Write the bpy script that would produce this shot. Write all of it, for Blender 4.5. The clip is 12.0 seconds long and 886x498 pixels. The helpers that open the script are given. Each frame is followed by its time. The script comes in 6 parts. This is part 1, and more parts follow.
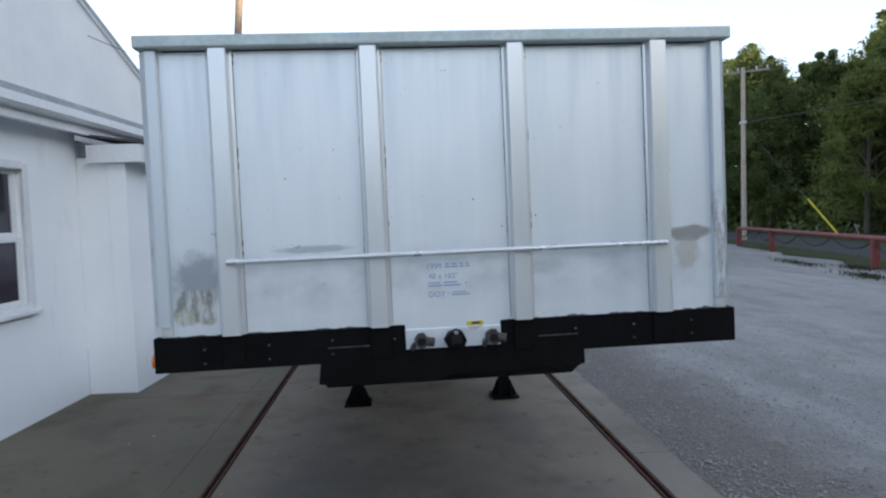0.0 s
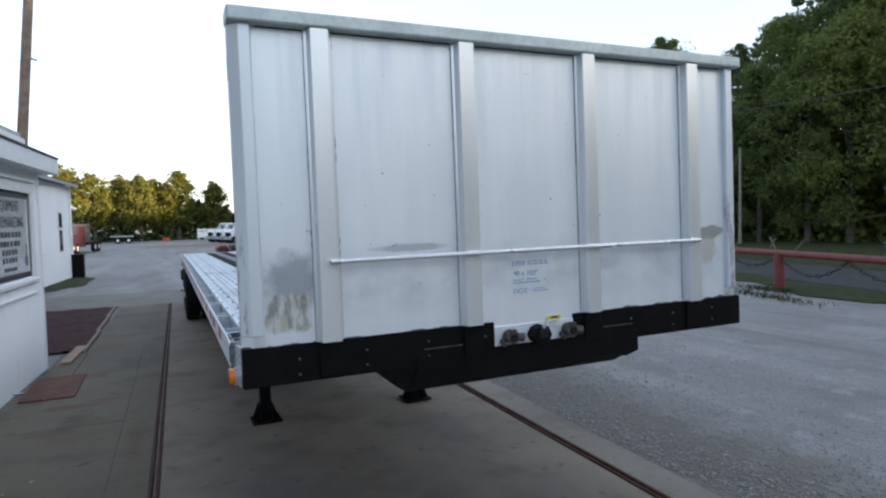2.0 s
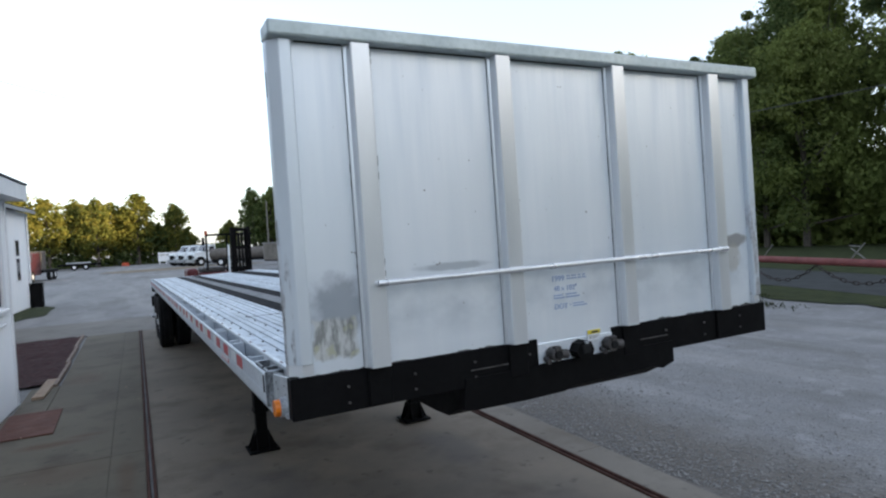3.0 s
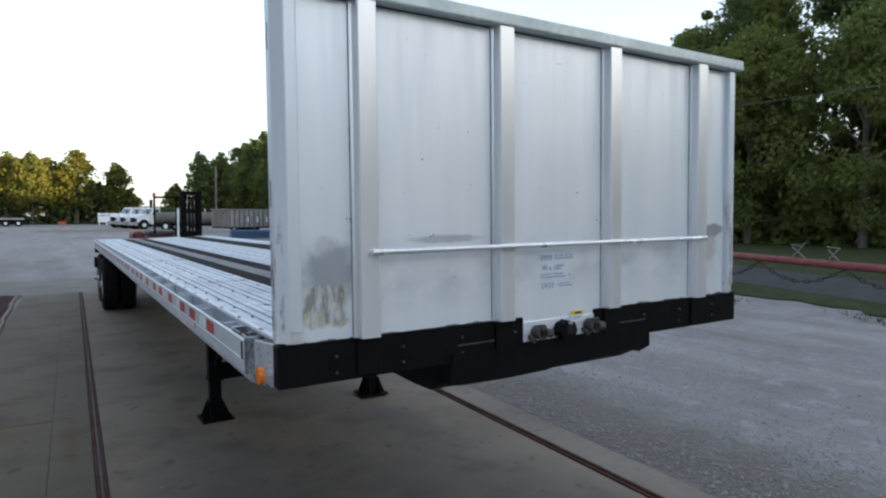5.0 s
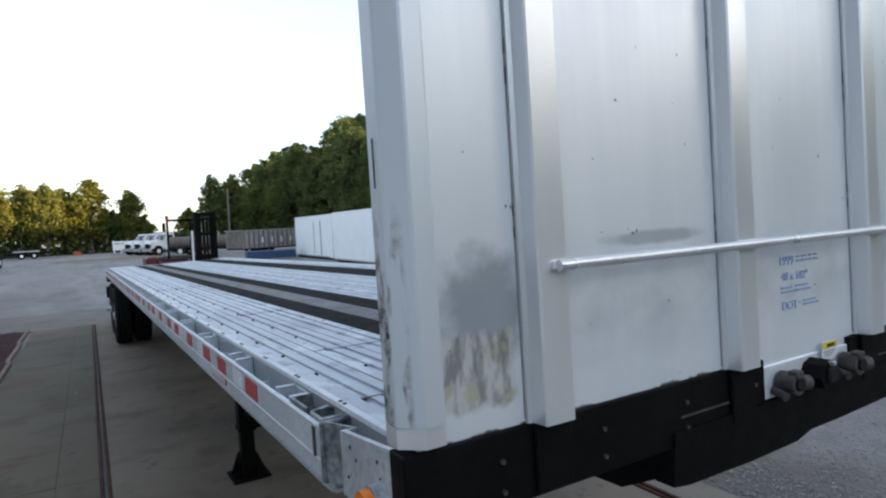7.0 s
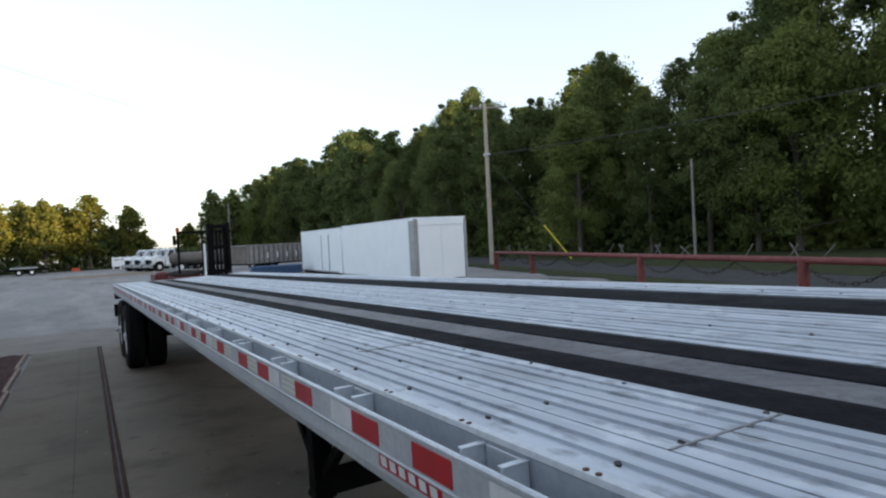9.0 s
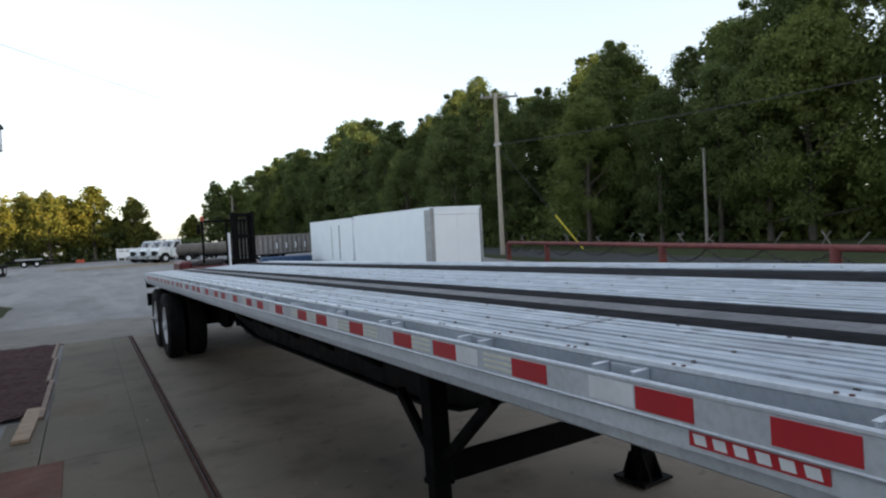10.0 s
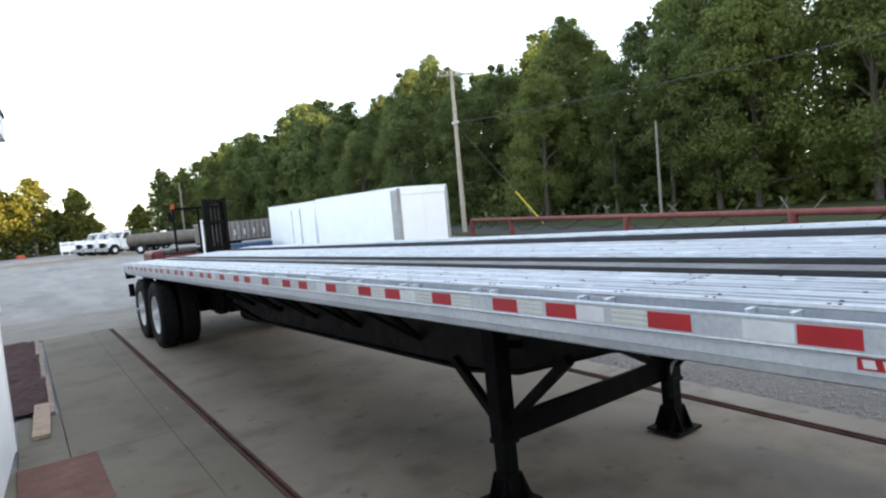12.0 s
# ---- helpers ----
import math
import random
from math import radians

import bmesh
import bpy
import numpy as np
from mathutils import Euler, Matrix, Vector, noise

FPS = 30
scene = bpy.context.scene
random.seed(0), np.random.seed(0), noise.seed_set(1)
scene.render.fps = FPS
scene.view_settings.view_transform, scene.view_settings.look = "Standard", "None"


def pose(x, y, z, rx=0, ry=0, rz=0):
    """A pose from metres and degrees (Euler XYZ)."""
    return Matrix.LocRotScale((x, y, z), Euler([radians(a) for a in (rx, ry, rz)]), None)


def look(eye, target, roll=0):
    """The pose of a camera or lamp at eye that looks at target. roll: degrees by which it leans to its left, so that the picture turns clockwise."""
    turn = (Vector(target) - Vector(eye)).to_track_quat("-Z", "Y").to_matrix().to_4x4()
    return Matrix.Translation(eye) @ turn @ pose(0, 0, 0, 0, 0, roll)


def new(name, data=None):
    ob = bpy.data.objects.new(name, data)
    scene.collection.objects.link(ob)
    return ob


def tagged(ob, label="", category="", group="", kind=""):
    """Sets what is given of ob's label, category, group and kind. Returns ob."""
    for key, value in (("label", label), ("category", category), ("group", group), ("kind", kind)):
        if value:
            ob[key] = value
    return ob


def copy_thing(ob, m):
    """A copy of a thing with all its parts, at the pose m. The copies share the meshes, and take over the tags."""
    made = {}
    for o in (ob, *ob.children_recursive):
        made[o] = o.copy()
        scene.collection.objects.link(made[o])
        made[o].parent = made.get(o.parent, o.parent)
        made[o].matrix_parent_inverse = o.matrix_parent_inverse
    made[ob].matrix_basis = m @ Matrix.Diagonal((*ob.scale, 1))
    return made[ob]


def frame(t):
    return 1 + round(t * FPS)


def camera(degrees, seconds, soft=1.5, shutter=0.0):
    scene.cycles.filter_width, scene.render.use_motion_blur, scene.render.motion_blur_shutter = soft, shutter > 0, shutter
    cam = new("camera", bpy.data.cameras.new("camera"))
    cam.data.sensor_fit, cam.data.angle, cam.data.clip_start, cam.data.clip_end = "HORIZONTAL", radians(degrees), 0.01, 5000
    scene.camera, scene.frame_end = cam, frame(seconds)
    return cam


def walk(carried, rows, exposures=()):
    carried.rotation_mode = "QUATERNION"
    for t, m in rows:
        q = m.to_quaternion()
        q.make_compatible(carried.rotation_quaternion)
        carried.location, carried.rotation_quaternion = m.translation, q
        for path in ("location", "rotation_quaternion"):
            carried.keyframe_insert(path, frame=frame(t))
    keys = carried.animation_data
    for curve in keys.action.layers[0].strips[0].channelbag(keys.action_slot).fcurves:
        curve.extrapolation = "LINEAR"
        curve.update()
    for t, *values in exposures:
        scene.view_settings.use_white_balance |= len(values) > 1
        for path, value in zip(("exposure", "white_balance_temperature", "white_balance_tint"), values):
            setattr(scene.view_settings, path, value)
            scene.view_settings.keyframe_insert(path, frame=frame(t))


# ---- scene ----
cam = camera(71.6, 12.0, 2.2)
EXPOSURES = [(0, 1.55, 5900, 11), (5, 1.55, 6080, 11), (7.5, 1.45, 6080, 11), (9.5, 1.36, 6300, 11), (10.5, 1.45, 6350, 11), (11, 1.87, 6350, 11), (11.5, 2.05, 6350, 11), (12, 2.40, 6480, 11)]
PATH = [
    (0, (-0.272, -2.677, 2.027), (-0.103, -0.687, 1.922), -1.9),
    (0.5, (-0.62, -2.619, 2.016), (-0.36, -0.637, 1.943), -1.2),
    (1, (-0.94, -2.502, 2.025), (-0.527, -0.547, 1.936), -2.5),
    (1.5, (-1.293, -2.47, 2.026), (-0.623, -0.592, 1.881), -2.2),
    (2, (-1.517, -2.378, 2.019), (-0.707, -0.552, 1.922), -1.4),
    (2.5, (-1.654, -2.236, 2.019), (-0.824, -0.418, 1.937), -2.6),
    (3, (-1.776, -2.173, 2.038), (-0.861, -0.395, 1.987), -3.1),
    (4.8, (-1.903, -2.077, 2.025), (-0.856, -0.374, 1.942), -0.6),
    (5, (-1.899, -2.047, 2.015), (-0.849, -0.35, 1.891), 0.3),
    (5.5, (-1.839, -1.838, 1.986), (-0.822, -0.118, 1.895), -3.2),
    (6, (-1.805, -1.581, 1.981), (-0.745, 0.11, 1.854), -1.7),
    (6.5, (-1.811, -1.3, 1.98), (-0.736, 0.383, 1.88), -1.9),
    (7, (-1.755, -0.957, 1.96), (-0.738, 0.763, 1.873), -2.7),
    (7.5, (-1.723, -0.633, 1.961), (-0.71, 1.09, 1.877), -1.3),
    (7.7, (-1.733, -0.508, 1.942), (-0.656, 1.177, 1.933), -1.9),
    (9.3, (-2.02, 0.70, 1.885), (-1.00, 2.42, 1.845), -3.0),
    (9.5, (-2.13, 0.809, 1.874), (-1.043, 2.488, 1.852), -5.0),
    (10, (-2.438, 0.986, 1.856), (-1.413, 2.702, 1.791), -3.0),
    (10.5, (-2.709, 0.971, 1.856), (-1.756, 2.726, 1.749), -4.8),
    (11, (-2.897, 1.066, 1.87), (-1.928, 2.812, 1.756), -4.7),
    (11.5, (-3.032, 1.175, 1.868), (-1.966, 2.861, 1.727), -6.1),
    (12, (-3.058, 1.197, 1.869), (-1.911, 2.83, 1.728), -5.1),
]
walk(cam, [(r[0], look(*r[1:])) for r in PATH], EXPOSURES)

# ---- light ----
world = bpy.data.worlds.new("world")
scene.world = world
world.use_nodes = True
wn, wl = world.node_tree.nodes, world.node_tree.links
sky = wn.new("ShaderNodeTexSky")
sky.sky_type, sky.sun_disc = "NISHITA", False
sky.sun_elevation, sky.sun_rotation = radians(10), radians(140)
sky.air_density, sky.dust_density, sky.ozone_density = 1.0, 1.2, 1.2
haze = wn.new("ShaderNodeHueSaturation")  # thin white haze over the whole sky
haze.inputs["Saturation"].default_value = 0.65
wl.new(sky.outputs[0], haze.inputs["Color"])
veil = wn.new("ShaderNodeMix")  # high white cloud veil, even all round
veil.data_type = "RGBA"
veil.inputs[0].default_value, veil.inputs[7].default_value = 0.26, (3.9, 4.05, 4.3, 1)
wl.new(haze.outputs[0], veil.inputs[6])
wl.new(veil.outputs[2], wn["Background"].inputs[0])
wn["Background"].inputs[1].default_value = 0.15
sun = new("sun", bpy.data.lights.new("sun", "SUN"))
sun.data.energy, sun.data.angle, sun.data.color = 5.0, radians(0.5), (1.0, 0.76, 0.44)
sun.matrix_world = look((64.3, -76.6, 17.6), (0, 0, 0))


# ---- materials ----
class Nodes:
    """A principled material with short helpers for its node tree."""

    def __init__(self, name, rough=0.6, metal=0.0):
        self.mat = bpy.data.materials.new(name)
        self.mat.use_nodes = True
        self.t = self.mat.node_tree
        self.b = self.t.nodes["Principled BSDF"]
        self.b.inputs["Roughness"].default_value = rough
        self.b.inputs["Metallic"].default_value = metal
        self.co = self.t.nodes.new("ShaderNodeTexCoord").outputs["Object"]

    def put(self, socket, value):
        if hasattr(value, "is_output"):
            self.t.links.new(value, socket)
        elif isinstance(value, (tuple, list)) and len(value) == 3 and socket.type == "RGBA":
            socket.default_value = (*value, 1)
        else:
            socket.default_value = value

    def noise(self, scale, detail=4, stretch=None, rough=0.55, co=None):
        n = self.t.nodes.new("ShaderNodeTexNoise")
        n.inputs["Scale"].default_value, n.inputs["Detail"].default_value, n.inputs["Roughness"].default_value = scale, detail, rough
        src = co or self.co
        if stretch:
            m = self.t.nodes.new("ShaderNodeMapping")
            m.inputs["Scale"].default_value = stretch
            self.t.links.new(src, m.inputs[0])
            src = m.outputs[0]
        self.t.links.new(src, n.inputs["Vector"])
        return n.outputs["Fac"]

    def ramp(self, fac, lo, hi, a=0.0, b=1.0):
        r = self.t.nodes.new("ShaderNodeMapRange")
        r.clamp = True
        for i, v in enumerate((fac, lo, hi, a, b)):
            self.put(r.inputs[i], v)
        return r.outputs[0]

    def mix(self, fac, a, b):
        m = self.t.nodes.new("ShaderNodeMix")
        m.data_type = "RGBA"
        for k, v in ((0, fac), (6, a), (7, b)):
            self.put(m.inputs[k], v)
        return m.outputs[2]

    def math(self, op, a, b=0.0):
        m = self.t.nodes.new("ShaderNodeMath")
        m.operation = op
        self.put(m.inputs[0], a)
        self.put(m.inputs[1], b)
        return m.outputs[0]

    def rand(self):
        return self.t.nodes.new("ShaderNodeObjectInfo").outputs["Random"]

    def island(self):
        return self.t.nodes.new("ShaderNodeNewGeometry").outputs["Random Per Island"]

    def blob(self, cx, cz, rx, rz, soft=0.4, wob=0.5, up=2, grain=22, square=False):
        """1 inside a ragged patch round (cx, cz) in the x-z plane, or x-y with up=1."""
        s = self.t.nodes.new("ShaderNodeSeparateXYZ")
        self.t.links.new(self.co, s.inputs[0])
        dx = self.math("DIVIDE", self.math("SUBTRACT", s.outputs[0], cx), rx)
        dz = self.math("DIVIDE", self.math("SUBTRACT", s.outputs[up], cz), rz)
        if square:
            d = self.math("MAXIMUM", self.math("ABSOLUTE", dx), self.math("ABSOLUTE", dz))
        else:
            d = self.math("SQRT", self.math("ADD", self.math("MULTIPLY", dx, dx), self.math("MULTIPLY", dz, dz)))
        d = self.math("ADD", d, self.math("MULTIPLY", self.math("SUBTRACT", self.noise(grain, 5), 0.5), wob * 2))
        return self.ramp(d, 1.0 + soft / 2, 1.0 - soft / 2)

    def bump(self, h, strength=0.2, dist=0.01):
        n = self.t.nodes.new("ShaderNodeBump")
        n.inputs["Strength"].default_value, n.inputs["Distance"].default_value = strength, dist
        self.put(n.inputs["Height"], h)
        self.t.links.new(n.outputs[0], self.b.inputs["Normal"])

    def col(self, c):
        self.put(self.b.inputs["Base Color"], c)
        return self

    def rough(self, r):
        self.put(self.b.inputs["Roughness"], r)
        return self


def surf(name, c1, c2, scale=3.0, rough=0.6, metal=0.0, bump=0.15, bscale=60.0, spread=0.12, vary=0.0, dist=0.004, spec=0.5):
    """A worn surface: two tones at a large and a fine scale, with fine relief; vary: how far each piece differs."""
    n = Nodes(name, rough, metal)
    n.put(n.b.inputs["Specular IOR Level"], spec)
    f = n.ramp(n.noise(scale, 5), 0.32, 0.68)
    c = n.mix(f, c1, c2)
    fine = n.noise(bscale, 3)
    dark = tuple(v * (1 - spread * 2) for v in c1)
    c = n.mix(n.ramp(fine, 0.42, 0.8, 0, 0.7), c, dark)
    if vary:
        c = n.mix(n.math("MULTIPLY", n.rand(), vary), c, tuple(v * 0.6 for v in c2))
    n.col(c)
    n.rough(n.ramp(n.noise(scale * 2.3, 4), 0.3, 0.7, max(0.02, rough - 0.1), min(1, rough + 0.12)))
    n.bump(fine, bump, dist)
    return n.mat


def panel_paint():
    n = Nodes("silver_panel_paint", 0.36, 0.36)
    streak = n.noise(1.0, 5, (14, 1, 0.7))
    c = n.mix(n.ramp(streak, 0.28, 0.76), (0.735, 0.78, 0.822), (0.80, 0.833, 0.862))
    wide = n.noise(1.6, 3, (1.2, 1, 0.5))
    c = n.mix(n.ramp(wide, 0.45, 0.7, 0, 0.6), c, (0.68, 0.745, 0.80))
    s = n.t.nodes.new("ShaderNodeSeparateXYZ")
    n.t.links.new(n.co, s.inputs[0])
    drip = n.math("MULTIPLY", n.ramp(n.noise(1.0, 3, (11, 1, 0.9)), 0.46, 0.70), n.ramp(s.outputs[2], 0.55, 1.15, 0, 0.5))
    c = n.mix(drip, c, (0.50, 0.575, 0.66))
    low = n.ramp(n.math("ABSOLUTE", n.math("SUBTRACT", s.outputs[2], 0.24)), 0.16, 0.05)
    haze = n.math("MULTIPLY", low, n.ramp(n.noise(3.0, 4, (1.5, 1, 2)), 0.40, 0.68, 0, 0.52))
    c = n.mix(haze, c, (0.42, 0.47, 0.52))
    c = n.mix(n.math("MULTIPLY", n.blob(-1.085, 0.27, 0.10, 0.10, 0.6, 0.5), 0.75), c, (0.27, 0.30, 0.34))
    old = n.blob(-1.114, 0.143, 0.080, 0.072, 0.2, 0.34, square=True)
    glue = n.mix(n.ramp(n.noise(26, 5, (1.7, 1, 0.55)), 0.40, 0.60), (0.22, 0.22, 0.20), (0.60, 0.61, 0.59))
    glue = n.mix(n.ramp(n.noise(14, 2), 0.58, 0.66), glue, (0.46, 0.46, 0.30))
    c = n.mix(n.math("MULTIPLY", old, 0.85), c, glue)
    c = n.mix(n.math("MULTIPLY", n.blob(1.09, 0.37, 0.09, 0.035, 0.3, 0.5), 0.8), c, (0.25, 0.24, 0.23))
    c = n.mix(n.math("MULTIPLY", n.blob(1.08, 0.28, 0.05, 0.07, 0.5, 0.7), 0.6), c, (0.45, 0.43, 0.38))
    c = n.mix(n.math("MULTIPLY", n.blob(-0.60, 0.372, 0.15, 0.016, 0.5, 0.3), 0.6), c, (0.30, 0.33, 0.36))
    c = n.mix(n.math("MULTIPLY", n.blob(0.40, 0.25, 0.10, 0.03, 0.8, 0.5), 0.4), c, (0.34, 0.38, 0.42))
    c = n.mix(n.ramp(n.noise(45, 2), 0.752, 0.775), c, (0.2, 0.2, 0.2))
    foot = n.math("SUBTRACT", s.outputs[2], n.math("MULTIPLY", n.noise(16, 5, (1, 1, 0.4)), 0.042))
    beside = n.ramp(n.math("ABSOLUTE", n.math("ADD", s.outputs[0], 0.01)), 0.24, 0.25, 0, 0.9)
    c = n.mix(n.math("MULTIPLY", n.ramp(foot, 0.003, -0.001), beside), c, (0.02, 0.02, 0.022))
    n.col(c)
    n.rough(n.ramp(streak, 0.3, 0.7, 0.34, 0.42))
    n.bump(n.noise(1.3, 2, (1, 1, 0.6)), 0.35, 0.03)
    return n.mat


def post_paint():
    n = Nodes("silver_post_paint", 0.3, 0.55)
    f = n.noise(2.0, 4, (6, 6, 0.8))
    n.col(n.mix(n.ramp(f, 0.35, 0.65), (0.70, 0.722, 0.74), (0.735, 0.755, 0.77)))
    n.rough(n.ramp(f, 0.3, 0.7, 0.31, 0.35))
    return n.mat


def scraped_paint(name, side):
    """Silver paint with scrapes: side 1 on the outer flank only, 0 on the front too, finer and paler."""
    n = Nodes(name, 0.4, 0.4)
    f = n.noise(20, 6, (1.6, 1.6, 0.42))
    s = n.t.nodes.new("ShaderNodeSeparateXYZ")
    n.t.links.new(n.co, s.inputs[0])
    low = n.ramp(s.outputs[2], 0.60 - 0.12 * side, 0.46 - 0.12 * side)
    if side:
        low = n.math("MULTIPLY", low, n.ramp(n.math("ABSOLUTE", s.outputs[0]), 1.262, 1.272))
    wear = n.math("MULTIPLY", n.ramp(f, 0.47, 0.56), low)
    c = n.mix(wear, (0.64, 0.69, 0.73), n.mix(n.ramp(n.noise(50, 3), 0.4, 0.6), (0.12, 0.125, 0.135) if side else (0.36, 0.37, 0.39), (0.50, 0.51, 0.53)))
    n.col(c)
    n.bump(wear, 0.3, 0.004)
    return n.mat


def deck_metal():
    n = Nodes("weathered_aluminium", 0.5, 0.35)
    f = n.noise(1.0, 5, (18, 1.2, 1))
    c = n.mix(n.ramp(f, 0.35, 0.65), (0.37, 0.42, 0.475), (0.55, 0.61, 0.675))
    c = n.mix(n.ramp(n.noise(4, 4, (3, 0.6, 1)), 0.55, 0.75, 0, 0.5), c, (0.42, 0.44, 0.48))
    c = n.mix(n.ramp(n.noise(1.3, 5, (1.6, 0.5, 1)), 0.50, 0.66, 0, 0.5), c, (0.30, 0.34, 0.39))
    c = n.mix(n.ramp(n.noise(7, 5, (1.2, 0.7, 1)), 0.56, 0.66, 0, 0.8), c, (0.66, 0.71, 0.76))
    c = n.mix(n.ramp(n.noise(11, 6, (1.5, 0.8, 1)), 0.56, 0.66, 0, 0.75), c, (0.22, 0.235, 0.26))
    c = n.mix(n.ramp(n.noise(2.2, 6, (1.2, 0.4, 1)), 0.60, 0.68, 0, 0.55), c, (0.19, 0.20, 0.22))
    c = n.mix(n.math("MULTIPLY", n.rand(), 0.25), c, (0.50, 0.54, 0.60))
    n.col(c)
    n.rough(n.ramp(f, 0.3, 0.7, 0.38, 0.6))
    n.bump(n.noise(9, 4, (8, 1, 1)), 0.15, 0.004)
    return n.mat


def concrete(name, a, b, stain, patches=(), patch=(0.085, 0.084, 0.086)):
    n = Nodes(name, 0.85)
    c = n.mix(n.ramp(n.noise(0.55, 6), 0.35, 0.66), a, b)
    c = n.mix(n.ramp(n.noise(1.7, 6), 0.50, 0.70, 0, 0.85), c, stain)
    c = n.mix(n.ramp(n.noise(5.5, 4), 0.62, 0.70, 0, 0.6), c, tuple(v * 0.45 for v in stain))
    for cx, cy, rx, ry, k in patches:
        c = n.mix(n.math("MULTIPLY", n.blob(cx, cy, rx, ry, 0.9, 0.6, 1, 2.2), k), c, patch)
    fine = n.noise(90, 3)
    c = n.mix(n.ramp(fine, 0.4, 0.75, 0, 0.35), c, tuple(v * 0.6 for v in a))
    c = n.mix(n.math("MULTIPLY", n.rand(), 0.22), c, tuple(v * 0.7 for v in b))
    n.col(c)
    n.bump(n.math("ADD", fine, n.noise(8, 3)), 0.25, 0.006)
    return n.mat


def yard_ground():
    n = Nodes("packed_gravel_yard", 0.9)
    c = n.mix(n.ramp(n.noise(0.09, 6), 0.36, 0.64), (0.148, 0.149, 0.151), (0.228, 0.228, 0.229))
    c = n.mix(n.ramp(n.noise(0.5, 5, (1, 0.35, 1)), 0.52, 0.72, 0, 0.5), c, (0.36, 0.355, 0.35))
    v = n.t.nodes.new("ShaderNodeTexVoronoi")
    v.inputs["Scale"].default_value = 24
    n.t.links.new(n.co, v.inputs["Vector"])
    c = n.mix(n.ramp(v.outputs["Color"], 0.2, 0.9, 0, 0.6), c, (0.115, 0.114, 0.115))
    c = n.mix(n.ramp(n.noise(70, 4), 0.45, 0.62, 0, 0.5), c, (0.36, 0.355, 0.35))
    c = n.mix(n.ramp(n.noise(0.25, 5, (1, 0.3, 1)), 0.55, 0.66, 0, 0.4), c, (0.12, 0.122, 0.124))
    c = n.mix(n.ramp(n.noise(1.3, 6), 0.48, 0.66, 0, 0.45), c, (0.125, 0.12, 0.112))
    c = n.mix(n.ramp(n.noise(3.1, 5), 0.56, 0.68, 0, 0.35), c, (0.33, 0.33, 0.33))
    c = n.mix(n.ramp(n.noise(0.9, 5, (1, 0.12, 1)), 0.50, 0.64, 0, 0.45), c, (0.30, 0.295, 0.285))
    c = n.mix(n.ramp(n.noise(0.7, 6, (1, 0.2, 1)), 0.54, 0.66, 0, 0.5), c, (0.115, 0.108, 0.098))
    c = n.mix(n.math("MULTIPLY", n.blob(2.5, 1.5, 0.75, 8.0, 1.0, 0.7, 1, 3.0), 0.75), c, (0.110, 0.096, 0.078))
    n.col(c)
    n.bump(v.outputs["Distance"], 0.6, 0.014)
    return n.mat


def block_paint():
    n = Nodes("white_painted_block", 0.6)
    m = n.t.nodes.new("ShaderNodeMapping")
    m.inputs["Rotation"].default_value = (radians(90), 0, radians(90))
    n.t.links.new(n.co, m.inputs[0])
    br = n.t.nodes.new("ShaderNodeTexBrick")
    br.inputs["Scale"].default_value = 1.0
    br.inputs["Brick Width"].default_value, br.inputs["Row Height"].default_value = 0.4, 0.2
    br.inputs["Mortar Size"].default_value, br.inputs["Mortar Smooth"].default_value = 0.006, 0.8
    n.t.links.new(m.outputs[0], br.inputs["Vector"])
    c = n.mix(n.ramp(n.noise(0.9, 5), 0.35, 0.68), (0.84, 0.87, 0.895), (0.89, 0.90, 0.915))
    c = n.mix(n.ramp(n.noise(3, 5, (1, 1, 0.4)), 0.6, 0.8, 0, 0.4), c, (0.6, 0.62, 0.64))
    n.col(c)
    n.bump(n.math("SUBTRACT", n.math("MULTIPLY", n.noise(60, 3), 0.25), br.outputs["Fac"]), 0.22, 0.006)
    return n.mat


def siding():
    n = Nodes("white_sheet_siding", 0.5)
    w = n.t.nodes.new("ShaderNodeTexWave")
    w.inputs["Scale"].default_value, w.bands_direction = 1.1, "Y"
    n.t.links.new(n.co, w.inputs["Vector"])
    n.col(n.mix(n.ramp(n.noise(0.7, 5), 0.35, 0.68), (0.74, 0.75, 0.77), (0.83, 0.83, 0.84)))
    n.bump(n.ramp(w.outputs["Fac"], 0.8, 1.0), 0.3, 0.02)
    return n.mat


def leaf(name, a, b, c3):
    n = Nodes(name, 0.75)
    r = n.island()
    c = n.mix(n.ramp(r, 0.0, 0.8), a, b)
    c = n.mix(n.ramp(r, 0.86, 1.0), c, c3)
    c = n.mix(n.ramp(n.rand(), 0.0, 0.45, 0.5, 0.0), c, tuple(v * 0.7 for v in a))
    c = n.mix(n.ramp(n.rand(), 0.50, 1.0, 0.0, 0.75), c, (b[0] * 1.40, b[1] * 1.22, b[2] * 0.85))
    c = n.mix(n.ramp(n.noise(0.35, 3), 0.4, 0.7, 0, 0.4), c, tuple(v * 0.6 for v in b))
    c = n.mix(n.ramp(n.noise(0.55, 2), 0.52, 0.66, 0, 0.5), c, c3)
    n.col(c)
    n.put(n.b.inputs["Specular IOR Level"], 0.15)
    tr = n.t.nodes.new("ShaderNodeBsdfTranslucent")
    n.put(tr.inputs["Color"], c)
    ms = n.t.nodes.new("ShaderNodeMixShader")
    ms.inputs[0].default_value = 0.5
    n.t.links.new(n.b.outputs[0], ms.inputs[1])
    n.t.links.new(tr.outputs[0], ms.inputs[2])
    n.t.links.new(ms.outputs[0], n.t.nodes["Material Output"].inputs["Surface"])
    return n.mat


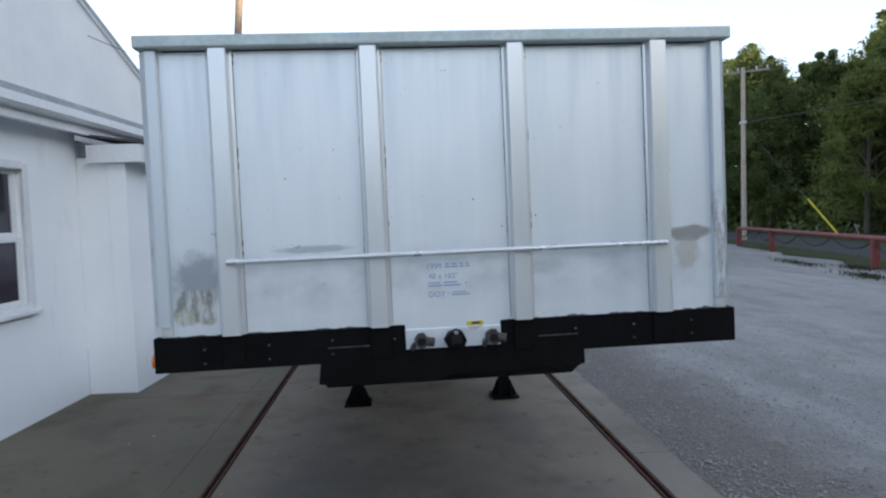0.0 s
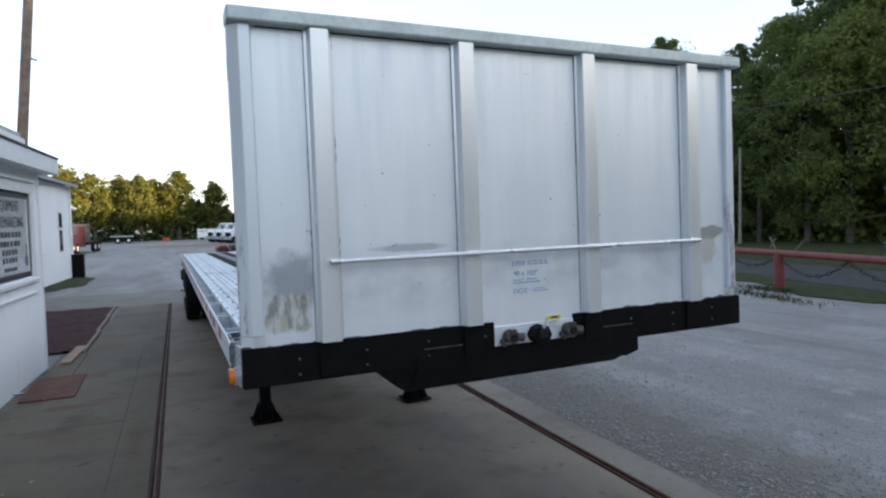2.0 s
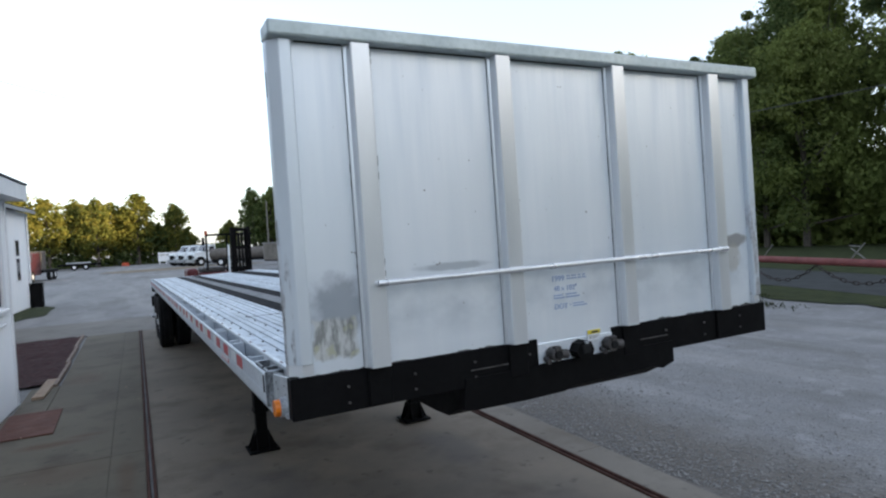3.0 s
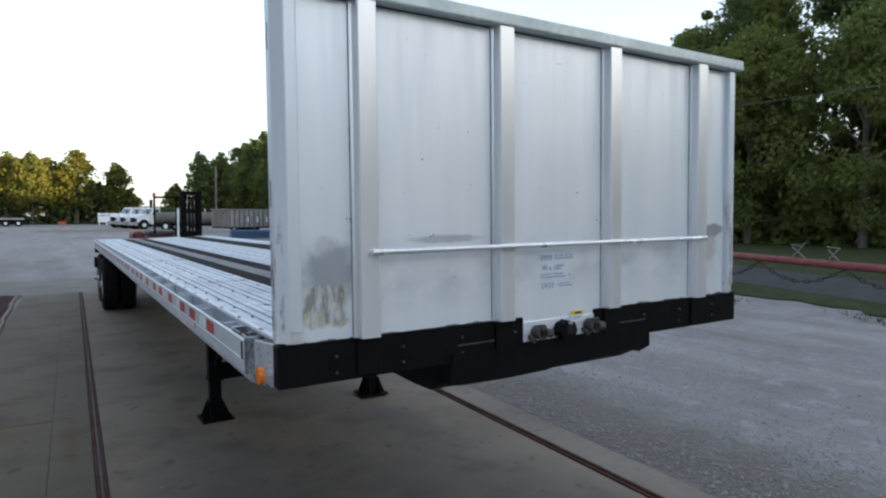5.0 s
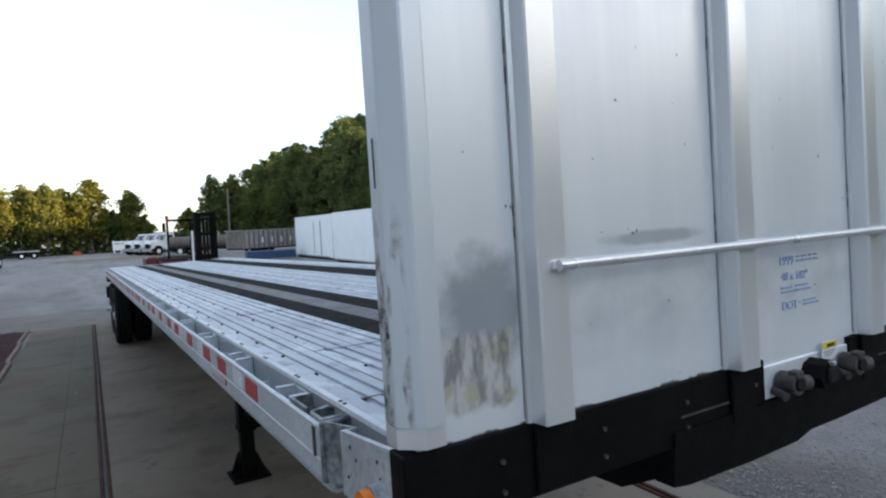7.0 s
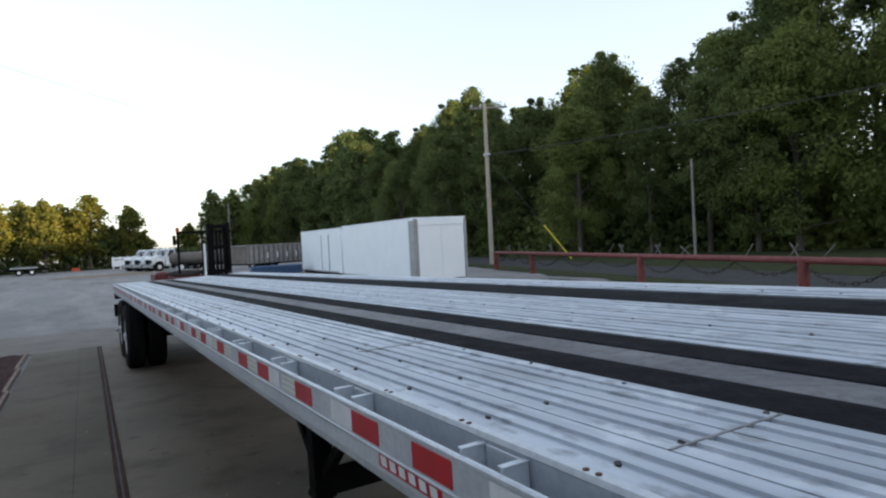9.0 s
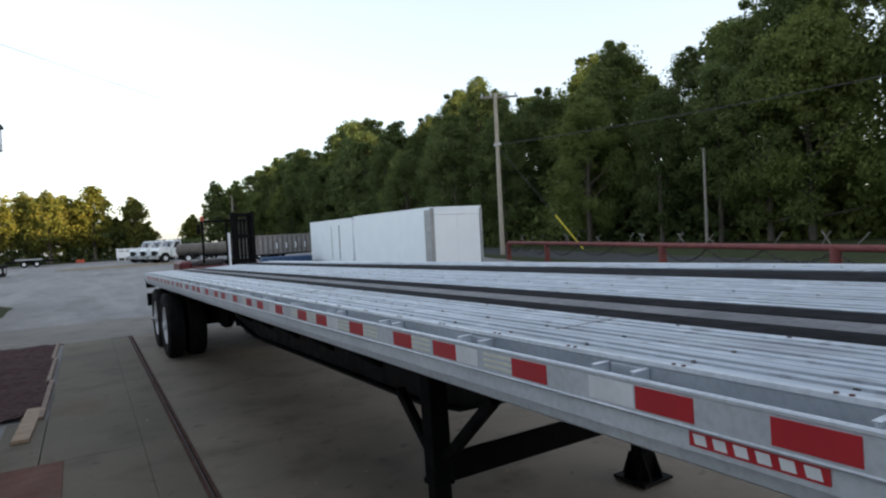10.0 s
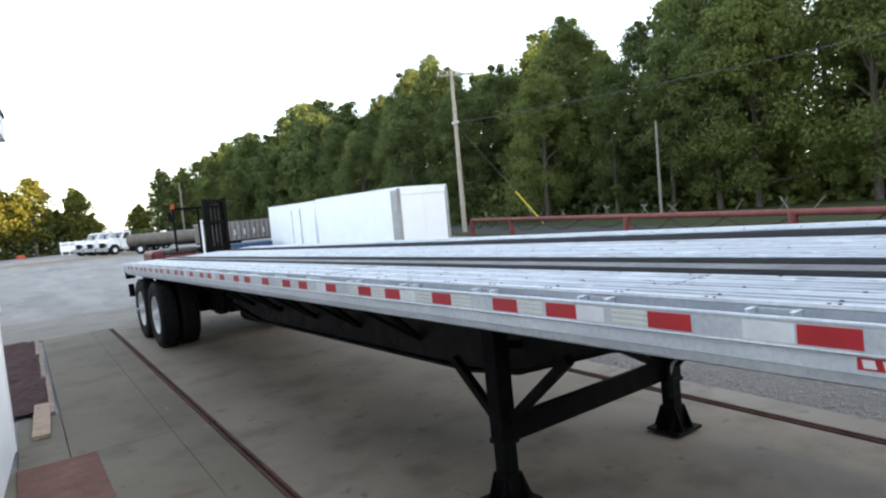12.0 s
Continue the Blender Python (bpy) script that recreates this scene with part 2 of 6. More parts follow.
def plain(name, c, rough=0.5, metal=0.0, emit=None):
    n = Nodes(name, rough, metal)
    f = n.noise(12, 3)
    n.col(n.mix(n.ramp(f, 0.35, 0.7), c, tuple(v * 0.82 for v in c)))
    return n.mat


M_PANEL, M_POST, M_SCRAPE, M_SCRATCH, M_DECK = panel_paint(), post_paint(), scraped_paint("scraped_silver_paint", 1), scraped_paint("scratched_silver_paint", 0), deck_metal()
M_BAR = surf("silver_bar_paint", (0.64, 0.66, 0.68), (0.70, 0.72, 0.74), 3, 0.3, 0.6, 0.05, 60, 0.06)
M_RAIL = surf("side_rail_aluminium", (0.52, 0.565, 0.615), (0.66, 0.705, 0.75), 2.5, 0.45, 0.4, 0.12, 50, 0.1)
M_GALV = surf("galvanised_metal", (0.24, 0.26, 0.29), (0.66, 0.69, 0.72), 11, 0.5, 0.5, 0.3, 60, 0.25)
M_BLACK = surf("black_chassis_paint", (0.0035, 0.0035, 0.004), (0.006, 0.006, 0.0065), 4, 0.6, 0, 0.2, 40, 0.2, spec=0.08)
# chassis black, lightened in colour for the light the beam webs reflect
M_WEB = surf("lightened_black_web_paint", (0.010, 0.0095, 0.0095), (0.020, 0.019, 0.019), 4, 0.6, 0, 0.2, 40, 0.2, spec=0.1)
M_STRIP = surf("black_nailing_strip", (0.010, 0.011, 0.013), (0.021, 0.022, 0.025), 5, 0.85, 0, 0.3, 50, 0.2, spec=0.06)
M_GREYDARK = surf("dark_grey_nailing_strip", (0.014, 0.015, 0.018), (0.03, 0.032, 0.036), 5, 0.85, 0, 0.3, 40, 0.25, spec=0.05)
M_STRIPGREY = surf("grey_nailing_strip", (0.10, 0.105, 0.115), (0.19, 0.195, 0.205), 3, 0.7, 0, 0.3, 30, 0.3)
M_GREYWOOD = surf("grey_weathered_wood", (0.20, 0.20, 0.20), (0.34, 0.34, 0.34), 4, 0.75, 0, 0.3, 40, 0.25)
M_RUBBER = surf("tyre_rubber", (0.008, 0.008, 0.009), (0.018, 0.018, 0.018), 6, 0.85, 0, 0.3, 60, 0.2, spec=0.2)
M_RIM = surf("white_rim_paint", (0.62, 0.63, 0.64), (0.74, 0.75, 0.76), 5, 0.45, 0, 0.1, 40, 0.1)
M_RED_TAPE, M_WHITE_TAPE = plain("red_reflective_tape", (0.46, 0.012, 0.022), 0.4), plain("white_reflective_tape", (0.80, 0.83, 0.86), 0.35)
M_PALE = plain("pale_yellow_tape", (0.76, 0.77, 0.66), 0.35)
M_AMBER = plain("amber_lens", (0.85, 0.22, 0.01), 0.25)
M_YELLOW, M_INK = plain("yellow_label", (0.72, 0.58, 0.02), 0.5), plain("blue_marker_ink", (0.30, 0.40, 0.60), 0.6)
M_DARK = plain("dark_print", (0.03, 0.03, 0.035), 0.5)
M_SIGN, M_SIGNRED = plain("white_sign_board", (0.74, 0.76, 0.78), 0.10), plain("red_sign_block", (0.34, 0.03, 0.035), 0.45)
M_SIGN.node_tree.nodes["Principled BSDF"].inputs["Coat Weight"].default_value = 1.0
M_HOSE = surf("grey_coupling_metal", (0.028, 0.026, 0.026), (0.10, 0.092, 0.088), 20, 0.6, 0.2, 0.3, 60, 0.3)
M_CAULKDARK = plain("dark_caulk", (0.075, 0.078, 0.082), 0.7)
M_CAULK = plain("grey_caulk", (0.27, 0.28, 0.29), 0.7)
M_SLAB = concrete("scale_concrete", (0.170, 0.144, 0.112), (0.245, 0.209, 0.163), (0.106, 0.084, 0.060), ((0.1, -0.6, 1.25, 3.4, 0.55), (-0.95, 0.6, 0.55, 2.6, 0.7), (0.9, 3.0, 0.2, 0.5, 0.5), (-0.3, 5.6, 0.5, 0.9, 0.35)))
M_APRON = concrete("apron_concrete", (0.102, 0.088, 0.063), (0.148, 0.128, 0.092), (0.067, 0.054, 0.037), ((-2.66, 5.58, 0.30, 0.10, 0.75), (-2.35, 5.75, 0.18, 0.06, 0.6), (-2.5, 4.5, 0.35, 0.3, 0.4), (-2.55, 9.3, 0.25, 0.5, 0.35), (-1.9, 4.0, 0.08, 0.5, 0.5)), (0.10, 0.050, 0.022))
M_KERB = concrete("worn_kerb_concrete", (0.175, 0.155, 0.128), (0.245, 0.222, 0.188), (0.125, 0.105, 0.082))
M_ENDSLAB = concrete("worn_end_slab", (0.155, 0.145, 0.130), (0.198, 0.186, 0.168), (0.120, 0.110, 0.096))
M_RUST = surf("rusted_steel", (0.055, 0.028, 0.022), (0.11, 0.055, 0.042), 6, 0.85, 0.0, 0.4, 50, 0.3, spec=0.2)
M_PLATE = surf("rusted_steel_plate", (0.105, 0.047, 0.035), (0.148, 0.072, 0.053), 3, 0.8, 0.0, 0.25, 50, 0.2, spec=0.25)
M_TORN = surf("torn_mottled_metal", (0.055, 0.06, 0.065), (0.38, 0.41, 0.44), 22, 0.5, 0.4, 0.3, 60, 0.2)
M_SILT = plain("fine_dirt", (0.045, 0.037, 0.030), 0.95)
M_GAP = plain("dirt_in_joint", (0.010, 0.008, 0.007), 0.95)
M_YARD = yard_ground()
M_DIRT = surf("tan_dirt", (0.20, 0.165, 0.12), (0.28, 0.235, 0.17), 0.8, 0.95, 0, 0.4, 30, 0.2, spec=0.1)
M_STONE = surf("crushed_limestone", (0.17, 0.165, 0.158), (0.33, 0.325, 0.315), 25, 0.9, 0, 0.2, 90, 0.2)
M_MULCH = surf("dark_red_mulch", (0.026, 0.008, 0.008), (0.062, 0.018, 0.018), 18, 0.95, 0, 0.9, 45, 0.4, dist=0.03)
M_BOARD = surf("tan_timber", (0.25, 0.175, 0.115), (0.34, 0.25, 0.175), 6, 0.75, 0, 0.3, 50, 0.2)
M_BLOCK, M_SIDING = block_paint(), siding()
M_TRIM = surf("white_trim_paint", (0.72, 0.74, 0.76), (0.80, 0.81, 0.82), 3, 0.45, 0, 0.1, 40, 0.08)
M_SHINGLE = surf("dark_grey_shingle", (0.04, 0.042, 0.048), (0.09, 0.09, 0.10), 8, 0.9, 0, 0.5, 30, 0.3)
M_GUTTER = surf("grey_metal_edge", (0.30, 0.31, 0.33), (0.45, 0.46, 0.48), 4, 0.5, 0.3, 0.1, 40, 0.1)
M_GLASS = Nodes("dark_window_glass", 0.05).col((0.05, 0.045, 0.055)).mat
M_POLEWOOD = surf("weathered_pole_wood", (0.17, 0.12, 0.09), (0.27, 0.21, 0.17), 7, 0.85, 0, 0.4, 40, 0.25)
M_POLEPALE = surf("pale_pole_wood", (0.34, 0.29, 0.23), (0.46, 0.41, 0.34), 7, 0.85, 0, 0.4, 40, 0.25)
M_POLEGREY = surf("grey_pole_wood", (0.20, 0.18, 0.155), (0.29, 0.265, 0.23), 7, 0.85, 0, 0.4, 40, 0.25)
M_BARK = surf("tree_bark", (0.06, 0.05, 0.04), (0.12, 0.10, 0.08), 6, 0.9, 0, 0.5, 30, 0.3)
M_LEAF = leaf("broadleaf_green", (0.080, 0.112, 0.042), (0.142, 0.188, 0.064), (0.205, 0.225, 0.080))
# yellower leaf that carries the gold of low sunlight in its colour
M_LEAF_GOLD = leaf("yellowing_leaf", (0.075, 0.100, 0.026), (0.155, 0.168, 0.040), (0.31, 0.25, 0.05))
M_GRASS = surf("mown_grass", (0.026, 0.036, 0.014), (0.058, 0.066, 0.027), 2.0, 0.9, 0, 0.6, 40, 0.3, dist=0.03, spec=0.15)
M_ROAD = surf("road_asphalt", (0.042, 0.045, 0.045), (0.062, 0.066, 0.066), 1.5, 0.9, 0, 0.3, 60, 0.15, spec=0.15)
M_GUARD = surf("red_oxide_paint", (0.13, 0.026, 0.024), (0.20, 0.048, 0.04), 3, 0.65, 0, 0.2, 40, 0.2)
M_VAN = surf("white_van_panel", (0.78, 0.83, 0.87), (0.84, 0.88, 0.91), 1.2, 0.4, 0, 0.05, 30, 0.06)
M_VANGREY = surf("grey_van_trim", (0.26, 0.27, 0.28), (0.38, 0.39, 0.40), 3, 0.5, 0.3, 0.1, 30, 0.1)
M_TRUCK = surf("white_cab_paint", (0.62, 0.66, 0.68), (0.72, 0.75, 0.76), 2, 0.35, 0, 0.05, 30, 0.05)
M_DKRED = surf("dark_red_machine_paint", (0.075, 0.007, 0.009), (0.12, 0.013, 0.015), 3, 0.55, 0, 0.1, 40, 0.15)
# dark red with the shade on the recovery truck put into its colour
M_SHADED_RED = surf("shaded_dark_red_paint", (0.035, 0.006, 0.008), (0.06, 0.012, 0.014), 3, 0.5, 0, 0.1, 40, 0.15)
M_TANK = surf("dull_grey_tank", (0.10, 0.086, 0.075), (0.16, 0.14, 0.122), 2, 0.6, 0.3, 0.1, 30, 0.15)
M_BLUE = surf("blue_tarp", (0.012, 0.04, 0.10), (0.025, 0.07, 0.15), 4, 0.6, 0, 0.2, 20, 0.2)
M_ORANGE = plain("orange_plastic", (0.40, 0.06, 0.02), 0.5)
M_WIRE, M_CHAIN = plain("black_cable", (0.07, 0.07, 0.07), 0.6), surf("dark_chain", (0.03, 0.025, 0.022), (0.06, 0.05, 0.045), 20, 0.7, 0.2, 0.2, 60, 0.2)
M_ROD = surf("pale_welded_rod", (0.13, 0.125, 0.11), (0.20, 0.19, 0.17), 10, 0.6, 0.2, 0.2, 60, 0.2)
M_GUYGUARD = plain("yellow_guy_guard", (0.62, 0.50, 0.03), 0.5)


# ---- building blocks ----
def thing(name, label, category, group="", kind="", m=None):
    ob = tagged(new(name), label, category, group, kind)
    if m is not None:
        ob.matrix_world = m
    return ob


def mesh_of(name, bm, mat, smooth=False):
    me = bpy.data.meshes.new(name)
    bmesh.ops.recalc_face_normals(bm, faces=bm.faces)
    bm.to_mesh(me)
    bm.free()
    for m in mat if isinstance(mat, (list, tuple)) else (mat,):
        me.materials.append(m)
    if smooth:
        for p in me.polygons:
            p.use_smooth = True
        me.set_sharp_from_angle(angle=radians(38))
    return me


def part(name, bm, mat, parent=None, label="", smooth=False, kind=""):
    ob = new(name, mesh_of(name, bm, mat, smooth))
    if parent is not None:
        ob.parent = parent
    return tagged(ob, label, kind=kind)


def again(name, like, parent, m):
    """One more object on the mesh of another, at the pose m under its parent."""
    ob = new(name, like.data)
    ob.parent = parent
    ob.matrix_basis = m
    return ob


def box(x0, x1, y0, y1, z0, z1, bevel=0.0, bm=None, seg=1):
    bm = bm or bmesh.new()
    g = bmesh.ops.create_cube(bm, size=1)
    for v in g["verts"]:
        v.co = ((x0 + x1) / 2 + v.co.x * (x1 - x0), (y0 + y1) / 2 + v.co.y * (y1 - y0), (z0 + z1) / 2 + v.co.z * (z1 - z0))
    if bevel:
        es = list({e for v in g["verts"] for e in v.link_edges})
        bmesh.ops.bevel(bm, geom=es, offset=bevel, segments=seg, affect="EDGES", profile=0.5)
    return bm


def rod(p, q, r, seg=10, bm=None, r2=None):
    bm = bm or bmesh.new()
    p, q = Vector(p), Vector(q)
    d = q - p
    m = Matrix.Translation((p + q) / 2) @ d.to_track_quat("Z", "Y").to_matrix().to_4x4()
    bmesh.ops.create_cone(bm, cap_ends=True, segments=seg, radius1=r, radius2=r if r2 is None else r2, depth=d.length, matrix=m)
    return bm


def prism(profile, axis, a, b, bm=None):
    """A closed profile swept along an axis. axis y: the profile is (x, z); axis x: (y, z); axis z: (x, y)."""
    bm = bm or bmesh.new()

    def at(p, t):
        return {"y": (p[0], t, p[1]), "x": (t, p[0], p[1]), "z": (p[0], p[1], t)}[axis]

    lo = [bm.verts.new(at(p, a)) for p in profile]
    hi = [bm.verts.new(at(p, b)) for p in profile]
    n = len(profile)
    for i in range(n):
        bm.faces.new((lo[i], lo[(i + 1) % n], hi[(i + 1) % n], hi[i]))
    bm.faces.new(lo[::-1])
    bm.faces.new(hi)
    return bm


def strut(p, q, w, h, bm=None):
    """A square bar from p to q."""
    bm = bm or bmesh.new()
    p, q = Vector(p), Vector(q)
    d = q - p
    g = bmesh.ops.create_cube(bm, size=1)
    m = Matrix.Translation((p + q) / 2) @ d.to_track_quat("Z", "Y").to_matrix().to_4x4() @ Matrix.Diagonal((w, h, d.length, 1))
    bmesh.ops.transform(bm, matrix=m, verts=g["verts"])
    return bm


def ring(r_out, profile, seg, bm=None):
    """A body turned round the x axis from a profile of (x, radius)."""
    bm = bm or bmesh.new()
    rows = []
    for i in range(seg):
        a = 2 * math.pi * i / seg
        rows.append([bm.verts.new((x, r * math.cos(a), r * math.sin(a))) for x, r in profile])
    n = len(profile)
    for i in range(seg):
        for k in range(n - 1):
            bm.faces.new((rows[i][k], rows[i][k + 1], rows[(i + 1) % seg][k + 1], rows[(i + 1) % seg][k]))
    return bm


def words(name, text, size, mat, parent, m, label=""):
    cu = bpy.data.curves.new(name, "FONT")
    cu.body, cu.size, cu.extrude = text, size, 0.0012
    cu.resolution_u = 3
    tmp = new(name, cu)
    me = bpy.data.meshes.new_from_object(tmp.evaluated_get(bpy.context.evaluated_depsgraph_get()))
    bpy.data.objects.remove(tmp)
    me.materials.clear()
    me.materials.append(mat)
    ob = new(name, me)
    ob.parent = parent
    ob.matrix_basis = m
    return tagged(ob, label)


# ---- ground, pavement ----
bm = bmesh.new()
bmesh.ops.create_grid(bm, x_segments=60, y_segments=60, size=450)
for v in bm.verts:
    far = math.hypot(v.co.x, v.co.y)
    v.co.z = -0.03 + (0.0 if far < 150 else 0.6 * noise.noise(v.co / 60))
ground = part("ground", bm, M_YARD, None, "grey packed gravel and worn asphalt of a truck yard", kind="structure")
tagged(ground, category="ground")

pavement = thing("pavement", "stained concrete truck scale with aprons on both sides", "pavement", kind="structure", m=pose(-0.04, 0, 0, 0, 0, -0.6))


def slab(x0, x1, y0, y1, mat, z=0.0, name="slab"):
    part(name, box(x0, x1, y0 + 0.003, y1 - 0.003, -0.18, z, 0.003), mat, pavement)


for a, b in ((-9, -5.2), (-5.2, 6.6), (6.6, 15.05)):
    slab(-1.660, 1.595, a, b, M_SLAB)
for a, b in ((-9, 4.75), (4.75, 15.0)):
    slab(-2.043, -1.740, a, b, M_APRON, 0.002, "kerb_stone")
for a, b in ((-9, -4.0), (-4.0, -1.0), (-1.0, 2.2), (2.2, 5.4), (5.4, 8.8), (8.8, 12.0), (12.0, 15.05)):
    slab(1.678, 1.995, a, b, M_KERB, 0.012, "kerb_stone")
for x0, x1, a, b in ((-4.6, -2.046, -9, 4.746), (-4.3, -2.046, 4.754, 7.3), (-2.86, -2.046, 7.3, 15.1)):
    slab(x0, x1, a, b, M_APRON)
part("joint_filler", box(-2.052, -2.038, -9, 15.0, -0.15, -0.004), M_SILT, pavement, "fine dirt in the joint of the apron")
slab(-3.24, -2.87, 7.3, 9.0, M_APRON)
slab(-6.0, 2.0, 15.12, 18.6, M_ENDSLAB, -0.006)


def steel_edge(x0, x1, y0, y1):
    """A rusted angle iron set in the edge of the scale."""
    w = x1 - x0
    part("steel_edge", prism([(x0, -0.12), (x1, -0.12), (x1, 0.006), (x1 - w * 0.2, 0.014), (x0 + w * 0.2, 0.014), (x0, 0.006)], "y", y0, y1), M_RUST, pavement, "rusted steel edge of the scale")


for x0, x1 in ((-1.738, -1.711), (-1.689, -1.662), (1.597, 1.624), (1.648, 1.676)):
    for a, b in ((-9, 3.1), (3.105, 15.05)):
        steel_edge(x0, x1, a, b)
for x0, x1 in ((-1.711, -1.689), (1.624, 1.648)):
    part("joint_filler", box(x0, x1, -9, 15.05, -0.16, -0.035), M_GAP, pavement, "dirt in the open joint")

# crushed stone along the kerb


def stones(count, x_of, y0, y1, lo, hi, seed):
    r = np.random.default_rng(seed)
    base = np.array([(1, 0, 0), (-1, 0, 0), (0, 1, 0), (0, -1, 0), (0, 0, 1), (0, 0, -0.6)], float)
    faces = [(0, 2, 4), (2, 1, 4), (1, 3, 4), (3, 0, 4), (2, 0, 5), (1, 2, 5), (3, 1, 5), (0, 3, 5)]
    vs, fs = [], []
    for i in range(count):
        y = r.uniform(y0, y1)
        x = x_of(r, y)
        s = r.uniform(lo, hi) * (1.8 if r.random() < 0.06 else 1)
        a = r.uniform(0, 6.28)
        rot = np.array([(math.cos(a), -math.sin(a), 0), (math.sin(a), math.cos(a), 0), (0, 0, 1)])
        p = (base * r.uniform(0.6, 1.25, (6, 3)) * (s, s * 0.8, s * 0.55)) @ rot.T + (x, y, -0.028 + s * 0.2)
        fs += [tuple(k + 6 * i for k in f) for f in faces]
        vs += p.tolist()
    me = bpy.data.meshes.new("gravel")
    me.from_pydata(vs, [], fs)
    me.materials.append(M_STONE)
    return tagged(new("gravel", me), "loose crushed grey stone beside the concrete kerb", "gravel", kind="stuff")


stones(14000, lambda r, y: 2.02 + abs(r.normal(0, 0.6)) + 0.1 * math.sin(y * 2.1), -3.0, 9.0, 0.006, 0.017, 1)
stones(12000, lambda r, y: 2.02 + abs(r.normal(0, 2.4)), -3.0, 14.0, 0.006, 0.015, 2)

bm = bmesh.new()
leaves = random.Random(12)
for i in range(46):
    x, y = leaves.uniform(-3.3, 1.5), leaves.uniform(-1.5, 9.5)
    a, s = leaves.uniform(0, 6.28), leaves.uniform(0.012, 0.026)
    u, w = Vector((math.cos(a), math.sin(a), leaves.uniform(0, 0.4))) * s, Vector((-math.sin(a), math.cos(a), leaves.uniform(0, 0.4))) * s * 0.6
    c = Vector((x, y, 0.016))
    bm.faces.new([bm.verts.new(c + q) for q in (-u, -w, u, w)])
tagged(part("fallen_leaf", bm, M_BOARD), "few dry leaves scattered on the concrete", "leaves", kind="stuff")

# ---- flatbed trailer: local z = 0 is the deck's top, y runs to the rear ----
trailer = thing("flatbed_trailer", "weathered aluminium flatbed trailer parked on its landing gear", "trailer", m=pose(0, 0, 1.538, -0.92, -0.5, 0))

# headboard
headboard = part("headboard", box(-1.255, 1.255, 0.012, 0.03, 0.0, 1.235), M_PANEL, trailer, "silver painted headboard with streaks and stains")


def hat_post(x0, x1, z0, z1):
    """A pressed hat post with slanted flanks."""
    pr = [(x0 - 0.014, 0.0115), (x0 - 0.014, 0.004), (x0 - 0.003, 0.002), (x0 + 0.001, -0.033), (x0 + 0.005, -0.037), (x1 - 0.005, -0.037), (x1 - 0.001, -0.033), (x1 + 0.003, 0.002), (x1 + 0.014, 0.004), (x1 + 0.014, 0.0115)]
    return part("post", prism(pr, "z", z0, z1), M_POST, headboard, "bright silver pressed post")


for x0, x1 in ((-0.994, -0.916), (-0.368, -0.291), (0.266, 0.342), (0.906, 0.984)):
    hat_post(x0, x1, 0.022, 1.228)


def corner_post(s, x_out, x_in, mat, tip=0.07):
    pr = [(x_out, 0.07), (x_out, 0.024), (x_out + s * 0.004, 0.018), (x_out + s * 0.033, -0.015), (x_out + s * 0.038, -0.018), (x_in - s * 0.005, -0.018), (x_in, -0.013), (x_in, 0.0115), (x_in, 0.07)]
    b = prism(pr, "z", tip, 1.226)
    pr2 = [(x_out, 0.07), (x_out, 0.026), (x_out + s * 0.04, -0.012), (x_in, -0.010), (x_in, 0.07)]
    lo = bmesh.new()
    prism(pr2, "z", 0.030, tip - 0.002, lo)
    ob = part("corner_post", b, mat, headboard, "silver corner post")
    part("post_foot", lo, M_POST, headboard)
    return ob


corner_post(1, -1.287, -1.206, M_SCRAPE)
corner_post(-1, 1.276, 1.196, M_SCRATCH)
for z0, z1 in ((1.03, 1.12), (0.50, 0.59)):
    part("caulk", box(-1.2885, -1.2865, 0.046, 0.050, z0, z1), M_HOSE, headboard)
# dark disc on the post stands in for shade in a small hole
part("hole", rod((-1.2885, 0.036, 0.235), (-1.2865, 0.036, 0.235), 0.007, 8), M_DARK, headboard)
part("top_cap", box(-1.291, 1.280, -0.044, 0.075, 1.230, 1.284, 0.008, None, 2), surf("cap_paint", (0.42, 0.48, 0.48), (0.52, 0.58, 0.58), 4, 0.45, 0.35, 0.1, 40, 0.1), headboard, "grey-green rolled top cap")
part("hose_bar", rod((-0.955, -0.052, 0.335), (0.954, -0.052, 0.335), 0.0115, 14), M_BAR, headboard, "round silver bar across the posts", True)
for x in (-0.948, -0.330, 0.304, 0.944):
    part("bar_clip", box(x - 0.014, x + 0.014, -0.048, -0.036, 0.326, 0.344, 0.003), M_POST, headboard)
r = random.Random(3)
for x0, x1 in ((-1.206, -0.994), (-0.916, -0.368), (-0.291, 0.266), (0.342, 0.906), (0.984, 1.196)):
    # a thin dark line of caulk along both posts of the bay, thick in places
    for x, k in ((x0 + 0.0155, 1), (x1 - 0.0155, -1)):
        if abs(x) > 1.1:
            continue
        part("caulk", box(x - 0.0011, x + 0.0011, 0.0095, 0.0122, 0.03, 1.222), M_CAULK, headboard)
        for z, h in ((1.205, 0.035), (0.80, 0.07), (0.44, 0.055)):
            z += r.uniform(-0.04, 0.04) if z < 1.1 else 0.0
            for i in range(r.choice((1, 2, 2))):
                l = h * r.uniform(0.35, 0.6)
                part("caulk", box(x - 0.0020, x + 0.0020 + 0.001 * k, 0.0088, 0.0123, z - l / 2, z + l / 2, 0.0008), M_CAULKDARK, headboard)
                z -= h * 0.8
    part("caulk", box(x0 + 0.017, x1 - 0.017, 0.008, 0.0122, 1.2255, 1.2295), M_GAP, headboard)

